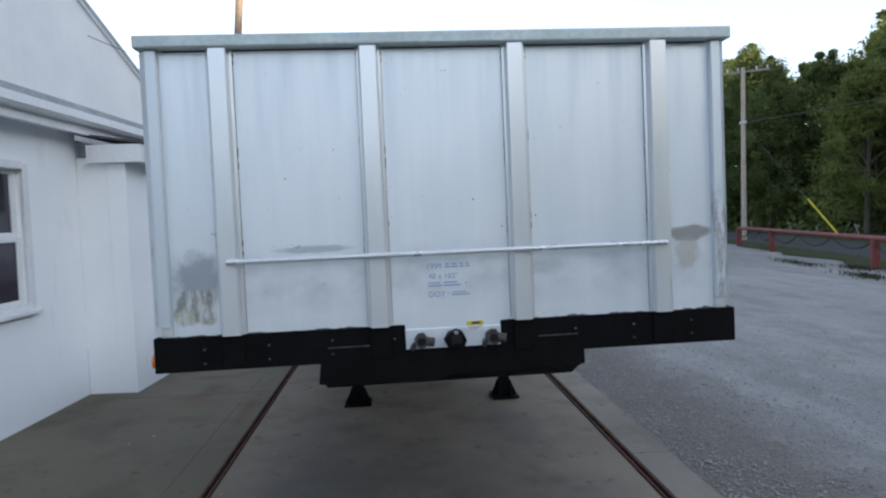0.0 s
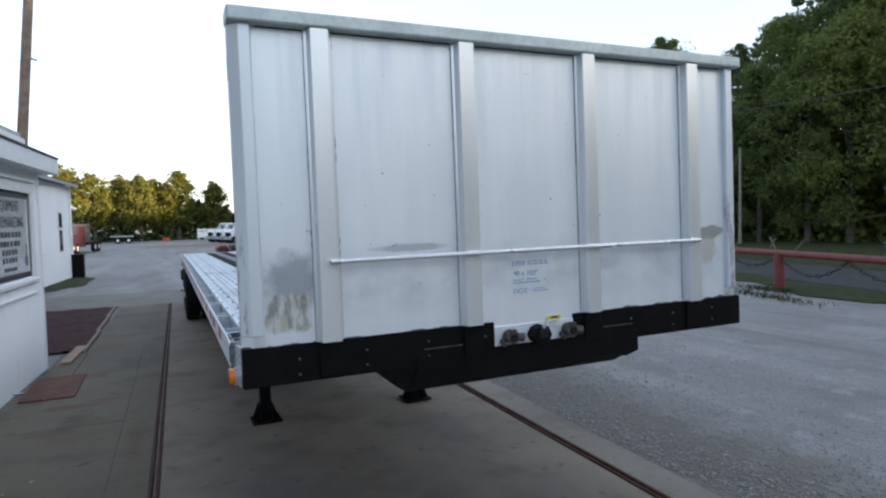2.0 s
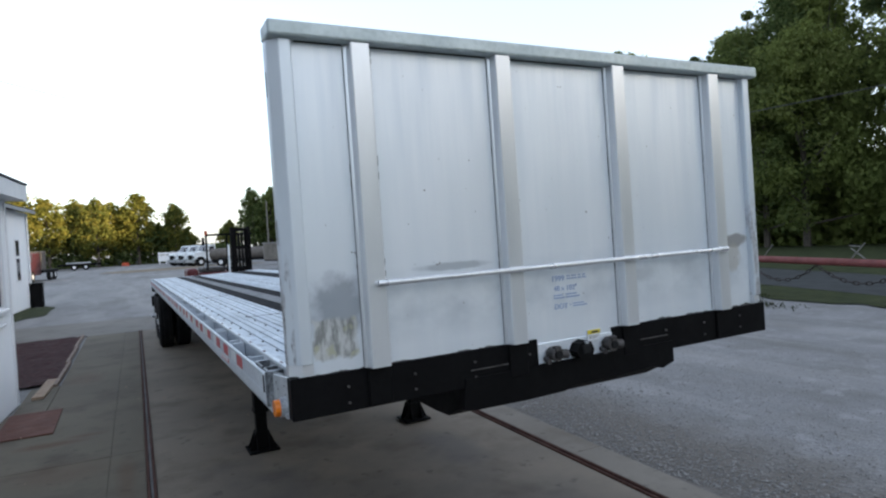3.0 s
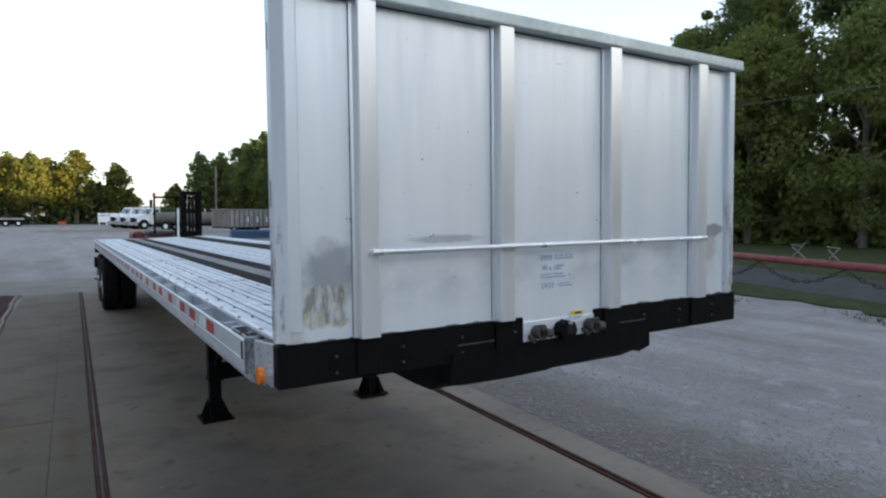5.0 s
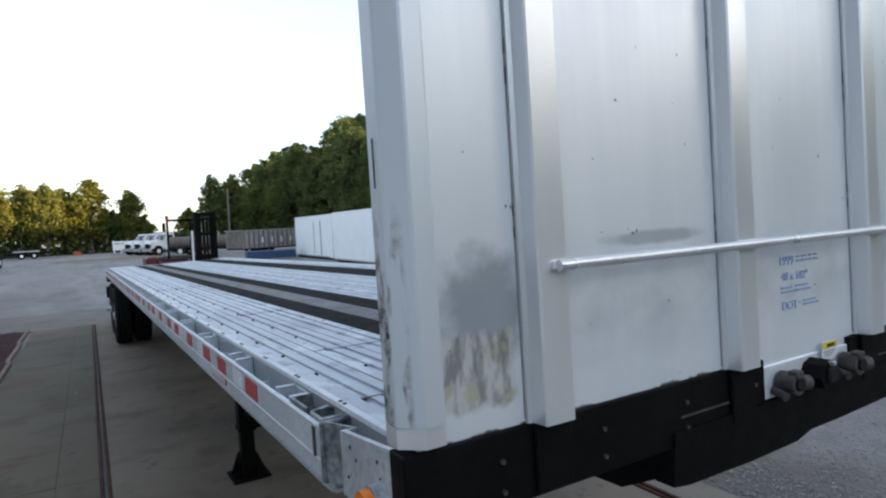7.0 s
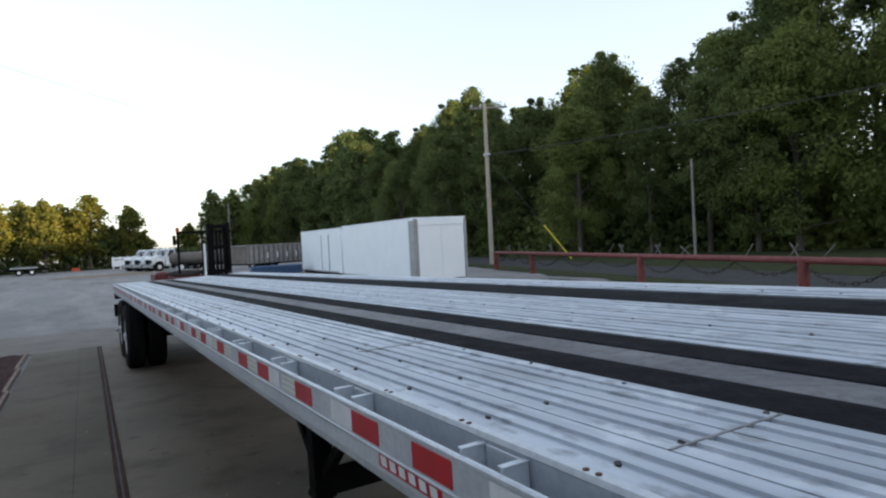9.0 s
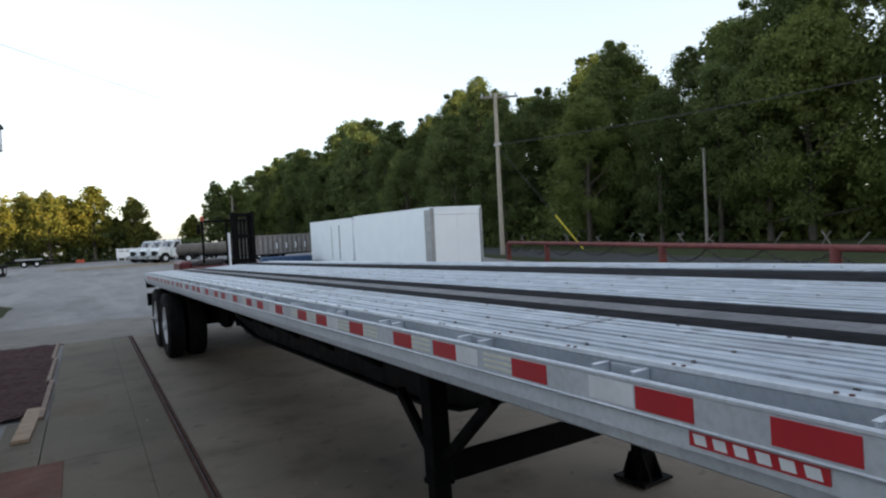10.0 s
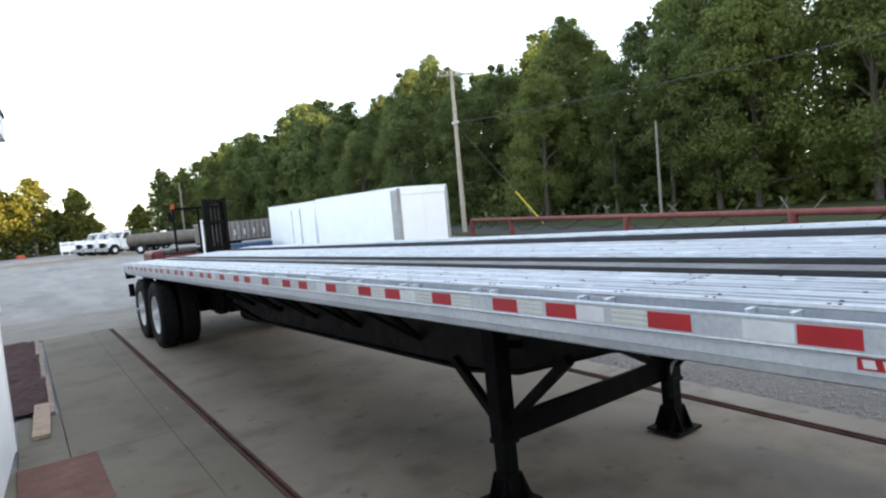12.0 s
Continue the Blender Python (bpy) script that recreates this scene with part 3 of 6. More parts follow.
# marker writing: name and serial number as bars

def note(text, dx, dz, size):
    words("writing", text, size, M_INK, headboard, pose(-0.120 + dx, 0.0108, 0.262 + dz, 90, 1.0, 0), "blue marker writing")


note("1999", 0.0, 0.0, 0.036)
note("48 x 102\"", 0.01, -0.043, 0.033)
note("DOT", 0.008, -0.124, 0.034)
for dx, dz, w, h in ((0.085, 0.004, 0.022, 0.02), (0.113, 0.004, 0.03, 0.02), (0.15, 0.004, 0.018, 0.02), (0.175, 0.004, 0.02, 0.02), (0.008, -0.078, 0.06, 0.02), (0.076, -0.078, 0.075, 0.022), (0.09, -0.112, 0.014, 0.004), (0.112, -0.12, 0.078, 0.018)):
    part("writing", box(-0.120 + dx, -0.120 + dx + w, 0.0095, 0.0122, 0.262 + dz, 0.262 + dz + h * 0.28), M_INK, headboard)
    part("writing", box(-0.120 + dx, -0.120 + dx + w * 0.8, 0.0095, 0.0122, 0.262 + dz + h * 0.6, 0.262 + dz + h * 0.85), M_INK, headboard)

# black front bolster with the connector box
bolster = part("front_bolster", box(-1.290, -0.222, 0.0, 0.06, -0.128, 0.022, 0.003), M_BLACK, trailer, "black painted steel front bolster")
part("bolster_plate", box(0.202, 1.290, 0.0, 0.06, -0.132, 0.020, 0.003), M_BLACK, bolster)
part("bolster_plate", box(-0.222, 0.202, 0.0, 0.06, -0.130, -0.088, 0.003), M_BLACK, bolster)
for x0, x1 in ((-0.368, -0.291), (0.266, 0.342), (0.906, 0.984), (-0.994, -0.916)):
    part("post_socket", box(x0 - 0.008, x1 + 0.008, -0.012, -0.001, -0.118, 0.018, 0.003), M_BLACK, bolster)
for i in range(9):
    for z in (-0.035, -0.095):
        x = -1.08 + i * 0.27
        if not -0.25 < x < 0.25:
            part("bolt", rod((x, -0.007, z + 0.004 * (i % 3)), (x, 0.003, z + 0.004 * (i % 3)), 0.0055, 6), M_HOSE, bolster)
for x0, x1 in ((-0.56, -0.38), (0.37, 0.55)):
    part("weld_line", box(x0, x1, -0.003, 0.003, -0.062, -0.057), M_HOSE, bolster, "bare metal scratch in black paint")
coupler = part("coupler_plate", prism([(-0.605, -0.214), (-0.59, -0.09), (0.574, -0.09), (0.576, -0.192), (0.50, -0.214), (0.42, -0.196), (0.12, -0.204), (-0.03, -0.205), (-0.10, -0.222), (-0.30, -0.226), (-0.55, -0.222)], "y", -0.008, 0.045), M_BLACK, trailer, "black coupler plate with a worn lower edge")
part("bed_plate", prism([(0.03, -0.13), (1.1, -0.13), (1.2, -0.20), (1.1, -0.268), (0.30, -0.280), (0.17, -0.276), (0.03, -0.205)], "x", -0.59, 0.565), M_BLACK, coupler)
connector_box = part("connector_box", box(-0.222, 0.202, 0.004, 0.045, -0.088, 0.0, 0.002), M_PANEL, trailer, "white recessed connector plate")


def glad_hand(x, z, big, turn):
    """An air coupling: body, flange, rubber seal, pipe."""
    b = rod((x, -0.004, z), (x, -0.052, z), 0.030 * big, 14)
    rod((x, -0.03, z), (x + 0.055 * turn, -0.045, z - 0.006), 0.02 * big, 10, b)
    box(x - 0.016, x + 0.016, -0.058, -0.03, z + 0.012, z + 0.036 * big, 0.004, b)
    g = part("air_coupling", b, M_HOSE, connector_box, "grey cast air coupling", True)
    part("seal", rod((x, -0.050, z), (x, -0.060, z), 0.018, 12), M_RUBBER, g)
    part("pipe", rod((x - 0.03 * turn, 0.0, z - 0.02), (x - 0.04 * turn, -0.04, z - 0.03), 0.012, 8), M_HOSE, g)


glad_hand(-0.155, -0.046, 1.0, 1)
glad_hand(0.160, -0.046, 1.05, 1)
socket = part("power_socket", prism([(-0.055, -0.05), (-0.035, -0.018), (0.0, -0.006), (0.025, -0.014), (0.042, -0.05), (0.03, -0.08), (-0.04, -0.08)], "y", -0.055, 0.004), M_BLACK, connector_box, "black electrical socket with flap")
part("flap", box(-0.03, 0.018, -0.066, -0.053, -0.066, -0.022, 0.006), M_RUBBER, socket)
part("hinge", box(-0.012, 0.004, -0.067, -0.05, -0.02, -0.008, 0.002), M_GALV, socket)
label = part("warning_label", box(0.049, 0.122, -0.0055, -0.002, -0.022, 0.026), M_WHITE_TAPE, connector_box, "yellow and white warning label")
part("band", box(0.049, 0.122, -0.0075, -0.0056, 0.008, 0.026), M_YELLOW, label)
part("print", box(0.071, 0.108, -0.0085, -0.0076, 0.012, 0.021), M_DARK, label)
for k in range(3):
    part("print", box(0.057, 0.112 - 0.008 * k, -0.0066, -0.0056, -0.002 - k * 0.006, 0.0 - k * 0.006), M_HOSE, label)

# deck: ribbed planks with nailing strips between
deck = thing("deck", "", "")
deck.parent = trailer


def lift_at(x):
    """Rise of the deck towards its far side, shaped to fit the camera's view."""
    return max(0.0, 0.0267 * (x + 0.2))


def plank(x0, x1, name="deck_plank"):
    n = max(2, round((x1 - x0) / 0.057))
    w = (x1 - x0) / n
    top = []
    for i in range(n):
        a = x0 + i * w
        top += [(a + 0.011, -0.007), (a + 0.013, 0.0), (a + w - 0.014, 0.0), (a + w - 0.011, -0.007)]
    top[0], top[-1] = (x0 + 0.003, 0.0), (x1 - 0.003, 0.0)
    part(name, prism([(p[0], p[1] + lift_at(p[0])) for p in top + [(x1 - 0.003, -0.035), (x0 + 0.003, -0.035)]], "y", 0.075, 14.55), M_DECK, deck, "ribbed weathered aluminium plank")


for x0, x1 in ((-1.203, -1.04), (-1.04, -0.88), (-0.88, -0.715), (-0.18, 0.0), (0.0, 0.18), (0.18, 0.36), (0.36, 0.545), (0.95, 1.065), (1.065, 1.185)):
    plank(x0, x1)
for x0, x1, m in ((-0.715, -0.535, M_STRIP), (-0.535, -0.355, M_STRIPGREY), (-0.355, -0.18, M_STRIP), (0.545, 0.68, M_STRIP), (0.68, 0.95, M_GREYDARK)):
    d = -0.003 if m is M_STRIP else -0.006
    part("nailing_strip", prism([(x0 + 0.002, -0.045 + lift_at(x0)), (x0 + 0.002, d - 0.003 + lift_at(x0)), (x0 + 0.005, d + lift_at(x0)), (x1 - 0.005, d + lift_at(x1)), (x1 - 0.002, d - 0.003 + lift_at(x1)), (x1 - 0.002, -0.045 + lift_at(x1))], "y", 0.075, 14.55), m, deck, "black nailing strip" if m is M_STRIP else "grey timber nailing strip")
b = bmesh.new()
for x in (-1.152, -0.99, -0.735, 0.12, 1.06):
    y = 0.488
    while y < 14.4:
        rod((x + r.uniform(-0.004, 0.004), y, -0.004 + lift_at(x)), (x, y, 0.002 + lift_at(x)), 0.0068, 6, b)
        y += 0.37
part("screw", b, M_HOSE, deck, "dark deck screws", kind="stuff")
b = bmesh.new()
y = 0.48
while y < 14.4:
    for k in (-0.014, 0.014):
        rod((-1.216, y + k, 0.002), (-1.216, y + k, 0.0065), 0.0058, 6, b)
    y += 0.37
part("rusty_screw", b, M_PLATE, deck, "rust brown screw pairs along the edge rail", kind="stuff")
for y0, x0, x1, k in ((0.495, -1.16, -0.88, 0.0), (1.215, -1.04, -0.72, -0.01), (2.62, -1.02, -0.72, 0.0), (5.4, -1.18, -0.72, 0.02)):
    part("weld_seam", strut((x0, y0, -0.001), (x1, y0 + k, -0.001), 0.006, 0.006), M_GREYWOOD, deck, "rough weld across the planks")


def side_rail(s):
    """One side of the deck: inner channel, rub rail in front of it, lower flange. s: -1 near the office, 1 the other side."""
    x = 1.295
    w = 0.0 if s > 0 else 0.018
    inner = [(s * (1.184 + w), 0.001), (s * (1.188 + w), 0.004), (s * (1.208 + w), 0.004), (s * (1.212 + w), -0.006), (s * (1.206 + w), -0.012), (s * (1.200 + w), -0.13), (s * (1.184 + w), -0.13)]
    rail = part("side_rail", prism(inner, "y", 0.075, 14.57), M_RAIL, trailer, "aluminium side rail with tape, pockets and lower flange")
    if s < 0:
        rub = [(s * 1.286, -0.028), (s * 1.288, -0.024), (s * 1.294, -0.024), (s * 1.298, -0.028), (s * 1.298, -0.035), (s * x, -0.038), (s * x, -0.106), (s * 1.298, -0.110), (s * 1.294, -0.116), (s * 1.286, -0.116)]
        part("rub_rail", prism(rub, "y", 0.432, 14.57), M_RAIL, rail)
        low = [(s * 1.284, -0.117), (s * 1.286, -0.165), (s * 1.272, -0.171), (s * 1.268, -0.201), (s * 1.252, -0.212), (s * 1.20, -0.212), (s * 1.20, -0.205), (s * 1.25, -0.203), (s * 1.262, -0.165), (s * 1.262, -0.117)]
        part("lower_flange", prism(low, "y", 0.47, 14.57), M_RAIL, rail)
    else:
        rub = [(1.262, -0.004), (1.268, 0.0), (1.292, 0.0), (1.296, -0.010), (1.296, -0.19), (1.262, -0.19)]
        part("rub_rail", prism(rub, "y", 0.075, 14.57), M_RAIL, rail)
        part("channel_floor", box(1.216, 1.262, 0.075, 14.57, -0.10, -0.09), M_RAIL, rail)
    return rail


rail_near, rail_far = side_rail(-1), side_rail(1)
rail_far.matrix_basis = pose(0, 0, 0.036)
b = box(-1.2858, -1.224, -0.07, -0.062, -0.125, -0.014, 0.002)
box(-1.2858, -1.224, 0.062, 0.070, -0.125, -0.014, 0.002, b)
box(-1.2858, -1.224, -0.074, -0.058, -0.017, -0.0125, 0.001, b)
box(-1.2858, -1.224, 0.058, 0.074, -0.017, -0.0125, 0.001, b)
box(-1.230, -1.224, -0.06, 0.06, -0.125, -0.016, 0.002, b)
box(-1.2858, -1.279, -0.06, 0.06, -0.125, -0.028, 0.002, b)
part("pocket_floor", box(-1.286, -1.222, 1.0, 14.5, -0.129, -0.122), M_RAIL, rail_near)
pocket = part("stake_pocket", b, M_RAIL, rail_near)
pocket.matrix_basis = pose(0, 0.77, 0)
for i in range(1, 21):
    again("stake_pocket", pocket, rail_near, pose(0, 0.77 + 0.67 * i, 0))
web = part("pocket_web", box(-1.2788, -1.236, -0.004, 0.004, -0.12, -0.05, 0.002), M_RAIL, rail_near)
web.matrix_basis = pose(0, 1.10, 0)
for i in range(1, 20):
    again("pocket_web", web, rail_near, pose(0, 1.10 + 0.67 * i, 0))

# reflective tape in the pattern of the trailer's side
red = part("red_tape", box(-1.2972, -1.2945, -0.082, 0.082, -0.099, -0.042), M_RED_TAPE, rail_near, "red reflective tape")
white = part("white_tape", box(-1.2962, -1.2945, -0.075, 0.075, -0.099, -0.042), M_WHITE_TAPE, rail_near, "white reflective tape")
b = bmesh.new()
for k in range(3):
    box(-1.2967, -1.2945, -0.075, 0.075, -0.092 + k * 0.019, -0.083 + k * 0.019, 0, b)
pale = part("striped_tape", b, M_PALE, rail_near, "pale striped reflective tape")
spots = {red: [], white: [], pale: []}
for i in range(-1, 10):
    for off in (1.606, 1.946, 2.438):
        y = off + 1.325 * i
        if 1.0 < y < 14.3:
            spots[red].append(y)
for y in (1.32, 2.11, 2.79, 4.09, 5.25, 6.9, 8.1, 9.4, 10.9):
    spots[white].append(y)
for y in (2.60, 3.115, 3.60, 3.93, 4.42, 4.74, 5.6, 6.06, 7.3):
    spots[pale].append(y)
for ob, ys in spots.items():
    ob.matrix_basis = pose(0, ys[0], 0)
    for y in ys[1:]:
        again(ob.name.split(".")[0], ob, rail_near, pose(0, y, 0))
plate = part("maker_plate", box(-1.2885, -1.2855, 1.585, 1.885, -0.152, -0.117), M_RED_TAPE, rail_near, "red maker's plate with white blocks")
for k in range(6):
    y = 1.594 + k * 0.0485
    part("block", prism([(y + 0.003, -0.146), (y + 0.033, -0.146), (y + 0.038, -0.123), (y + 0.008, -0.123)], "x", -1.2898, -1.2886), M_WHITE_TAPE, plate)

# bent front corner of the rail, amber lamp
M_BRACKET = surf("scuffed_bare_metal", (0.40, 0.43, 0.46), (0.60, 0.635, 0.66), 7, 0.5, 0.4, 0.25, 60, 0.2)
corner = part("corner_bracket", prism([(0.061, 0.02), (0.315, -0.008), (0.315, -0.15), (0.24, -0.15), (0.061, -0.13)], "x", -1.288, -1.276), M_BRACKET, trailer, "scuffed bare metal corner bracket")
part("torn_plate", prism([(-1.250, 0.318), (-1.244, 0.318), (-1.284, 0.414), (-1.290, 0.414)], "z", -0.155, -0.012), M_TORN, corner, "dark mottled torn plate")
part("fold", prism([(-1.276, 0.318), (-1.245, 0.318), (-1.245, 0.324), (-1.276, 0.324)], "z", -0.15, -0.012), M_BRACKET, corner)
part("end_cap", box(-1.299, -1.215, 0.415, 0.430, -0.16, -0.014, 0.004), M_TORN, corner, "torn end of the rub rail")
# dark strip on the rail stands in for shade in an open slot
part("slot", box(-1.2992, -1.2935, 0.468, 0.482, -0.108, -0.036), M_DARK, corner)
part("gusset", prism([(-1.278, -0.02), (-1.232, -0.012), (-1.232, -0.10), (-1.278, -0.12)], "y", 0.538, 0.548), M_GALV, corner)
part("cell_wall", prism([(-1.286, 0.44), (-1.286, 0.53), (-1.270, 0.545), (-1.24, 0.545), (-1.224, 0.53), (-1.224, 0.52), (-1.242, 0.535), (-1.268, 0.535), (-1.278, 0.525), (-1.278, 0.44)], "z", -0.12, -0.016), M_TORN, corner)
part("cell_wall", prism([(-1.286, 0.56), (-1.286, 0.69), (-1.272, 0.705), (-1.23, 0.70), (-1.224, 0.69), (-1.235, 0.692), (-1.268, 0.695), (-1.278, 0.685), (-1.278, 0.56)], "z", -0.12, -0.014), M_TORN, corner)
part("fin", box(-1.278, -1.19, 0.46, 0.47, -0.12, -0.018, 0.003), M_GALV, corner)
# dark discs on the bracket, painted in for shade in its bolt holes
for y, z, q in ((0.26, -0.03, 0.005), (0.23, -0.05, 0.004), (0.12, -0.02, 0.004), (0.11, -0.05, 0.003), (0.28, -0.10, 0.004)):
    part("hole", rod((-1.2895, y, z), (-1.2875, y, z), q, 8), M_DARK, corner)
lamp = part("marker_lamp", rod((-1.304, 0.110, -0.094), (-1.332, 0.110, -0.094), 0.031, 18), M_AMBER, trailer, "round amber marker lamp", True)
part("bezel", rod((-1.286, 0.110, -0.094), (-1.312, 0.110, -0.094), 0.036, 18), M_GALV, lamp)
part("plug", rod((-1.292, 0.09, -0.12), (-1.292, 0.066, -0.122), 0.009, 8), M_GALV, lamp)

# frame beneath
def beam(x):
    web = [(0.55, -0.20), (0.55, -0.12), (14.5, -0.12), (14.5, -0.46), (11.3, -0.54), (9.1, -0.80), (4.6, -0.76), (4.1, -0.70), (3.35, -0.46), (2.7, -0.33), (1.4, -0.24)]
    bm_ = prism(web, "x", x - 0.008, x + 0.008)
    ob = part("main_beam", bm_, M_WEB, trailer, "black fish-belly main beam")
    pts = [(14.5, -0.46), (11.3, -0.54), (9.1, -0.80), (4.6, -0.76), (4.1, -0.70), (3.35, -0.46), (2.7, -0.33), (1.4, -0.24), (0.55, -0.20)]
    for p, q in zip(pts, pts[1:]):
        part("flange", strut((x, p[0], p[1]), (x, q[0], q[1]), 0.13, 0.02), M_BLACK, ob)
    return ob


for x in (-0.47, 0.47):
    beam(x)
for i in range(36):
    y = 0.62 + i * 0.385
    part("cross_member", box(-1.20, 1.20, y - 0.025, y + 0.025, -0.118, -0.037), M_BLACK, trailer)
for i in range(7):
    y = 4.9 + i * 1.02
    for s in (-1, 1):
        part("outrigger_brace", strut((s * 1.15, y, -0.12), (s * 0.48, y + 0.42, -0.62), 0.05, 0.03), M_BLACK, trailer)
        part("outrigger_brace", strut((s * 1.15, y + 0.7, -0.12), (s * 0.48, y + 0.46, -0.62), 0.05, 0.03), M_BLACK, trailer)

# landing gear
GZ = 1.535 - 0.0161 * 4.08


def leg(x, yc):
    """A telescopic leg at (x, yc) with a flared foot on a square plate."""
    b_ = box(x - 0.060, x + 0.060, yc - 0.060, yc + 0.060, 0.38 - GZ, -0.12, 0.006)
    l = part("landing_leg", b_, M_BLACK, trailer, "black telescopic landing leg")
    part("inner_tube", box(x - 0.052, x + 0.052, yc - 0.052, yc + 0.052, 0.03 - GZ, 0.385 - GZ, 0.005), M_BLACK, l)
    part("collar", box(x - 0.068, x + 0.068, yc - 0.068, yc + 0.068, 0.375 - GZ, 0.41 - GZ, 0.005), M_BLACK, l)
    for k in (-1, 1):
        f = prism([(yc - 0.13, 0.022 - GZ), (yc + 0.13, 0.022 - GZ), (yc + 0.062, 0.19 - GZ), (yc - 0.062, 0.19 - GZ)], "x", x + k * 0.058 - 0.005, x + k * 0.058 + 0.005)
        part("foot_gusset", f, M_BLACK, l)
        f = prism([(x - 0.13, 0.022 - GZ), (x + 0.13, 0.022 - GZ), (x + 0.062, 0.19 - GZ), (x - 0.062, 0.19 - GZ)], "y", yc + k * 0.058 - 0.005, yc + k * 0.058 + 0.005)
        part("foot_gusset", f, M_BLACK, l)
    part("foot_pin", rod((x - 0.075, yc, 0.15 - GZ), (x + 0.075, yc, 0.15 - GZ), 0.016, 8), M_BLACK, l)
    part("foot_plate", box(x - 0.145, x + 0.145, yc - 0.145, yc + 0.145, 0.002 - GZ, 0.022 - GZ, 0.004), M_BLACK, l)
    for y0, z0, y1, z1 in ((yc + 0.06, 0.51, 4.56, 0.84), (yc - 0.06, 0.52, 3.50, 0.98)):
        part("brace", strut((x + 0.01, y0, z0 - GZ), (x + 0.01, y1, z1 - GZ), 0.05, 0.055), M_BLACK, l)
    return l


leg(-0.705, 4.10)
leg_far = leg(0.915, 4.035)
part("cross_brace", box(-0.66, 0.86, 4.045, 4.085, 0.385 - GZ, 0.545 - GZ, 0.004), M_BLACK, trailer, "black cross brace between the legs")
part("cross_brace", strut((-0.66, 4.13, 0.98 - GZ), (0.87, 4.13, 0.70 - GZ), 0.05, 0.05), M_BLACK, trailer)
part("knee_brace", strut((0.44, 4.09, 0.72 - GZ), (0.84, 4.07, 0.51 - GZ), 0.07, 0.05), M_BLACK, trailer)
crank = part("crank_handle", rod((0.85, 3.99, 0.44 - GZ), (0.86, 3.965, 0.53 - GZ), 0.011, 8), M_GALV, leg_far, "worn steel crank handle", True)
part("crank_arm", rod((0.86, 3.965, 0.53 - GZ), (0.93, 3.955, 0.555 - GZ), 0.011, 8), M_GALV, crank, "", True)
part("grip", rod((0.93, 3.955, 0.555 - GZ), (1.06, 3.91, 0.56 - GZ), 0.012, 8), M_BLACK, crank, "", True)
part("grip_end", rod((1.06, 3.91, 0.56 - GZ), (1.075, 3.905, 0.62 - GZ), 0.012, 8), M_BLACK, crank, "", True)
part("hose", box(0.835, 0.852, 3.975, 4.01, 0.26 - GZ, 0.52 - GZ, 0.006), M_RUBBER, leg_far, "flat black strap hanging beside the leg")

# air tanks and slider box before the axles
for x, y0, y1 in ((-0.18, 9.5, 10.7), (0.2, 9.9, 11.1)):
    tank = part("air_tank", rod((x, y0, -0.84), (x, y1, -0.86), 0.12, 16), M_BLACK, trailer, "black air tank under the frame", True)
    for y in (y0 + 0.2, y1 - 0.2):
        part("tank_strap", box(x - 0.02, x + 0.02, y - 0.02, y + 0.02, -0.80, -0.12), M_BLACK, tank)
for s in (-1, 1):
    part("suspension_beam", prism([(10.7, -0.50), (10.7, -0.74), (10.95, -0.86), (11.3, -0.86), (11.4, -0.70), (13.9, -0.66), (13.9, -0.46)], "x", s * 0.47 - 0.05, s * 0.47 + 0.05), M_BLACK, trailer, "black suspension hanger beam")

# axles and wheels
TYRE = [(-0.105, 0.30), (-0.125, 0.34), (-0.138, 0.42), (-0.132, 0.475), (-0.112, 0.502), (-0.104, 0.515), (-0.056, 0.518), (-0.052, 0.503), (-0.046, 0.503), (-0.042, 0.519), (0.042, 0.519), (0.046, 0.503), (0.052, 0.503), (0.056, 0.518), (0.104, 0.515), (0.112, 0.502), (0.132, 0.475), (0.138, 0.42), (0.125, 0.34), (0.105, 0.30)]
RIM = [(-0.10, 0.305), (-0.118, 0.30), (-0.108, 0.285), (-0.07, 0.275), (-0.045, 0.26), (-0.035, 0.20), (-0.045, 0.15), (-0.06, 0.11), (-0.07, 0.05)]


def wheel(x, y, s, proto={}):
    """s: -1 dish outwards to the near side, 1 to the far side; a tyre with rim, hub and nuts."""
    z = 0.528 - (1.535 - 0.0161 * y)
    e = new("wheel")
    e.parent = trailer
    e.matrix_basis = pose(x, y, z, random.uniform(0, 90), 0, 0 if s < 0 else 180)
    if not proto:
        proto["tyre"] = mesh_of("tyre", ring(0, TYRE, 40), M_RUBBER, True)
        proto["rim"] = mesh_of("rim", ring(0, RIM, 32), M_RIM, True)
        hb = rod((-0.12, 0, 0), (0.0, 0, 0), 0.085, 16)
        rod((-0.15, 0, 0), (-0.12, 0, 0), 0.06, 16, hb)
        for k in range(10):
            a = k * math.pi / 5
            rod((-0.065, 0.14 * math.cos(a), 0.14 * math.sin(a)), (-0.03, 0.14 * math.cos(a), 0.14 * math.sin(a)), 0.013, 6, hb)
        proto["hub"] = mesh_of("hub", hb, M_RIM)
    for k, me in proto.items():
        o = new(k, me)
        o.parent = e
        if k == "tyre":
            o.scale = (1.0, 1.02, 1.02)
    return e


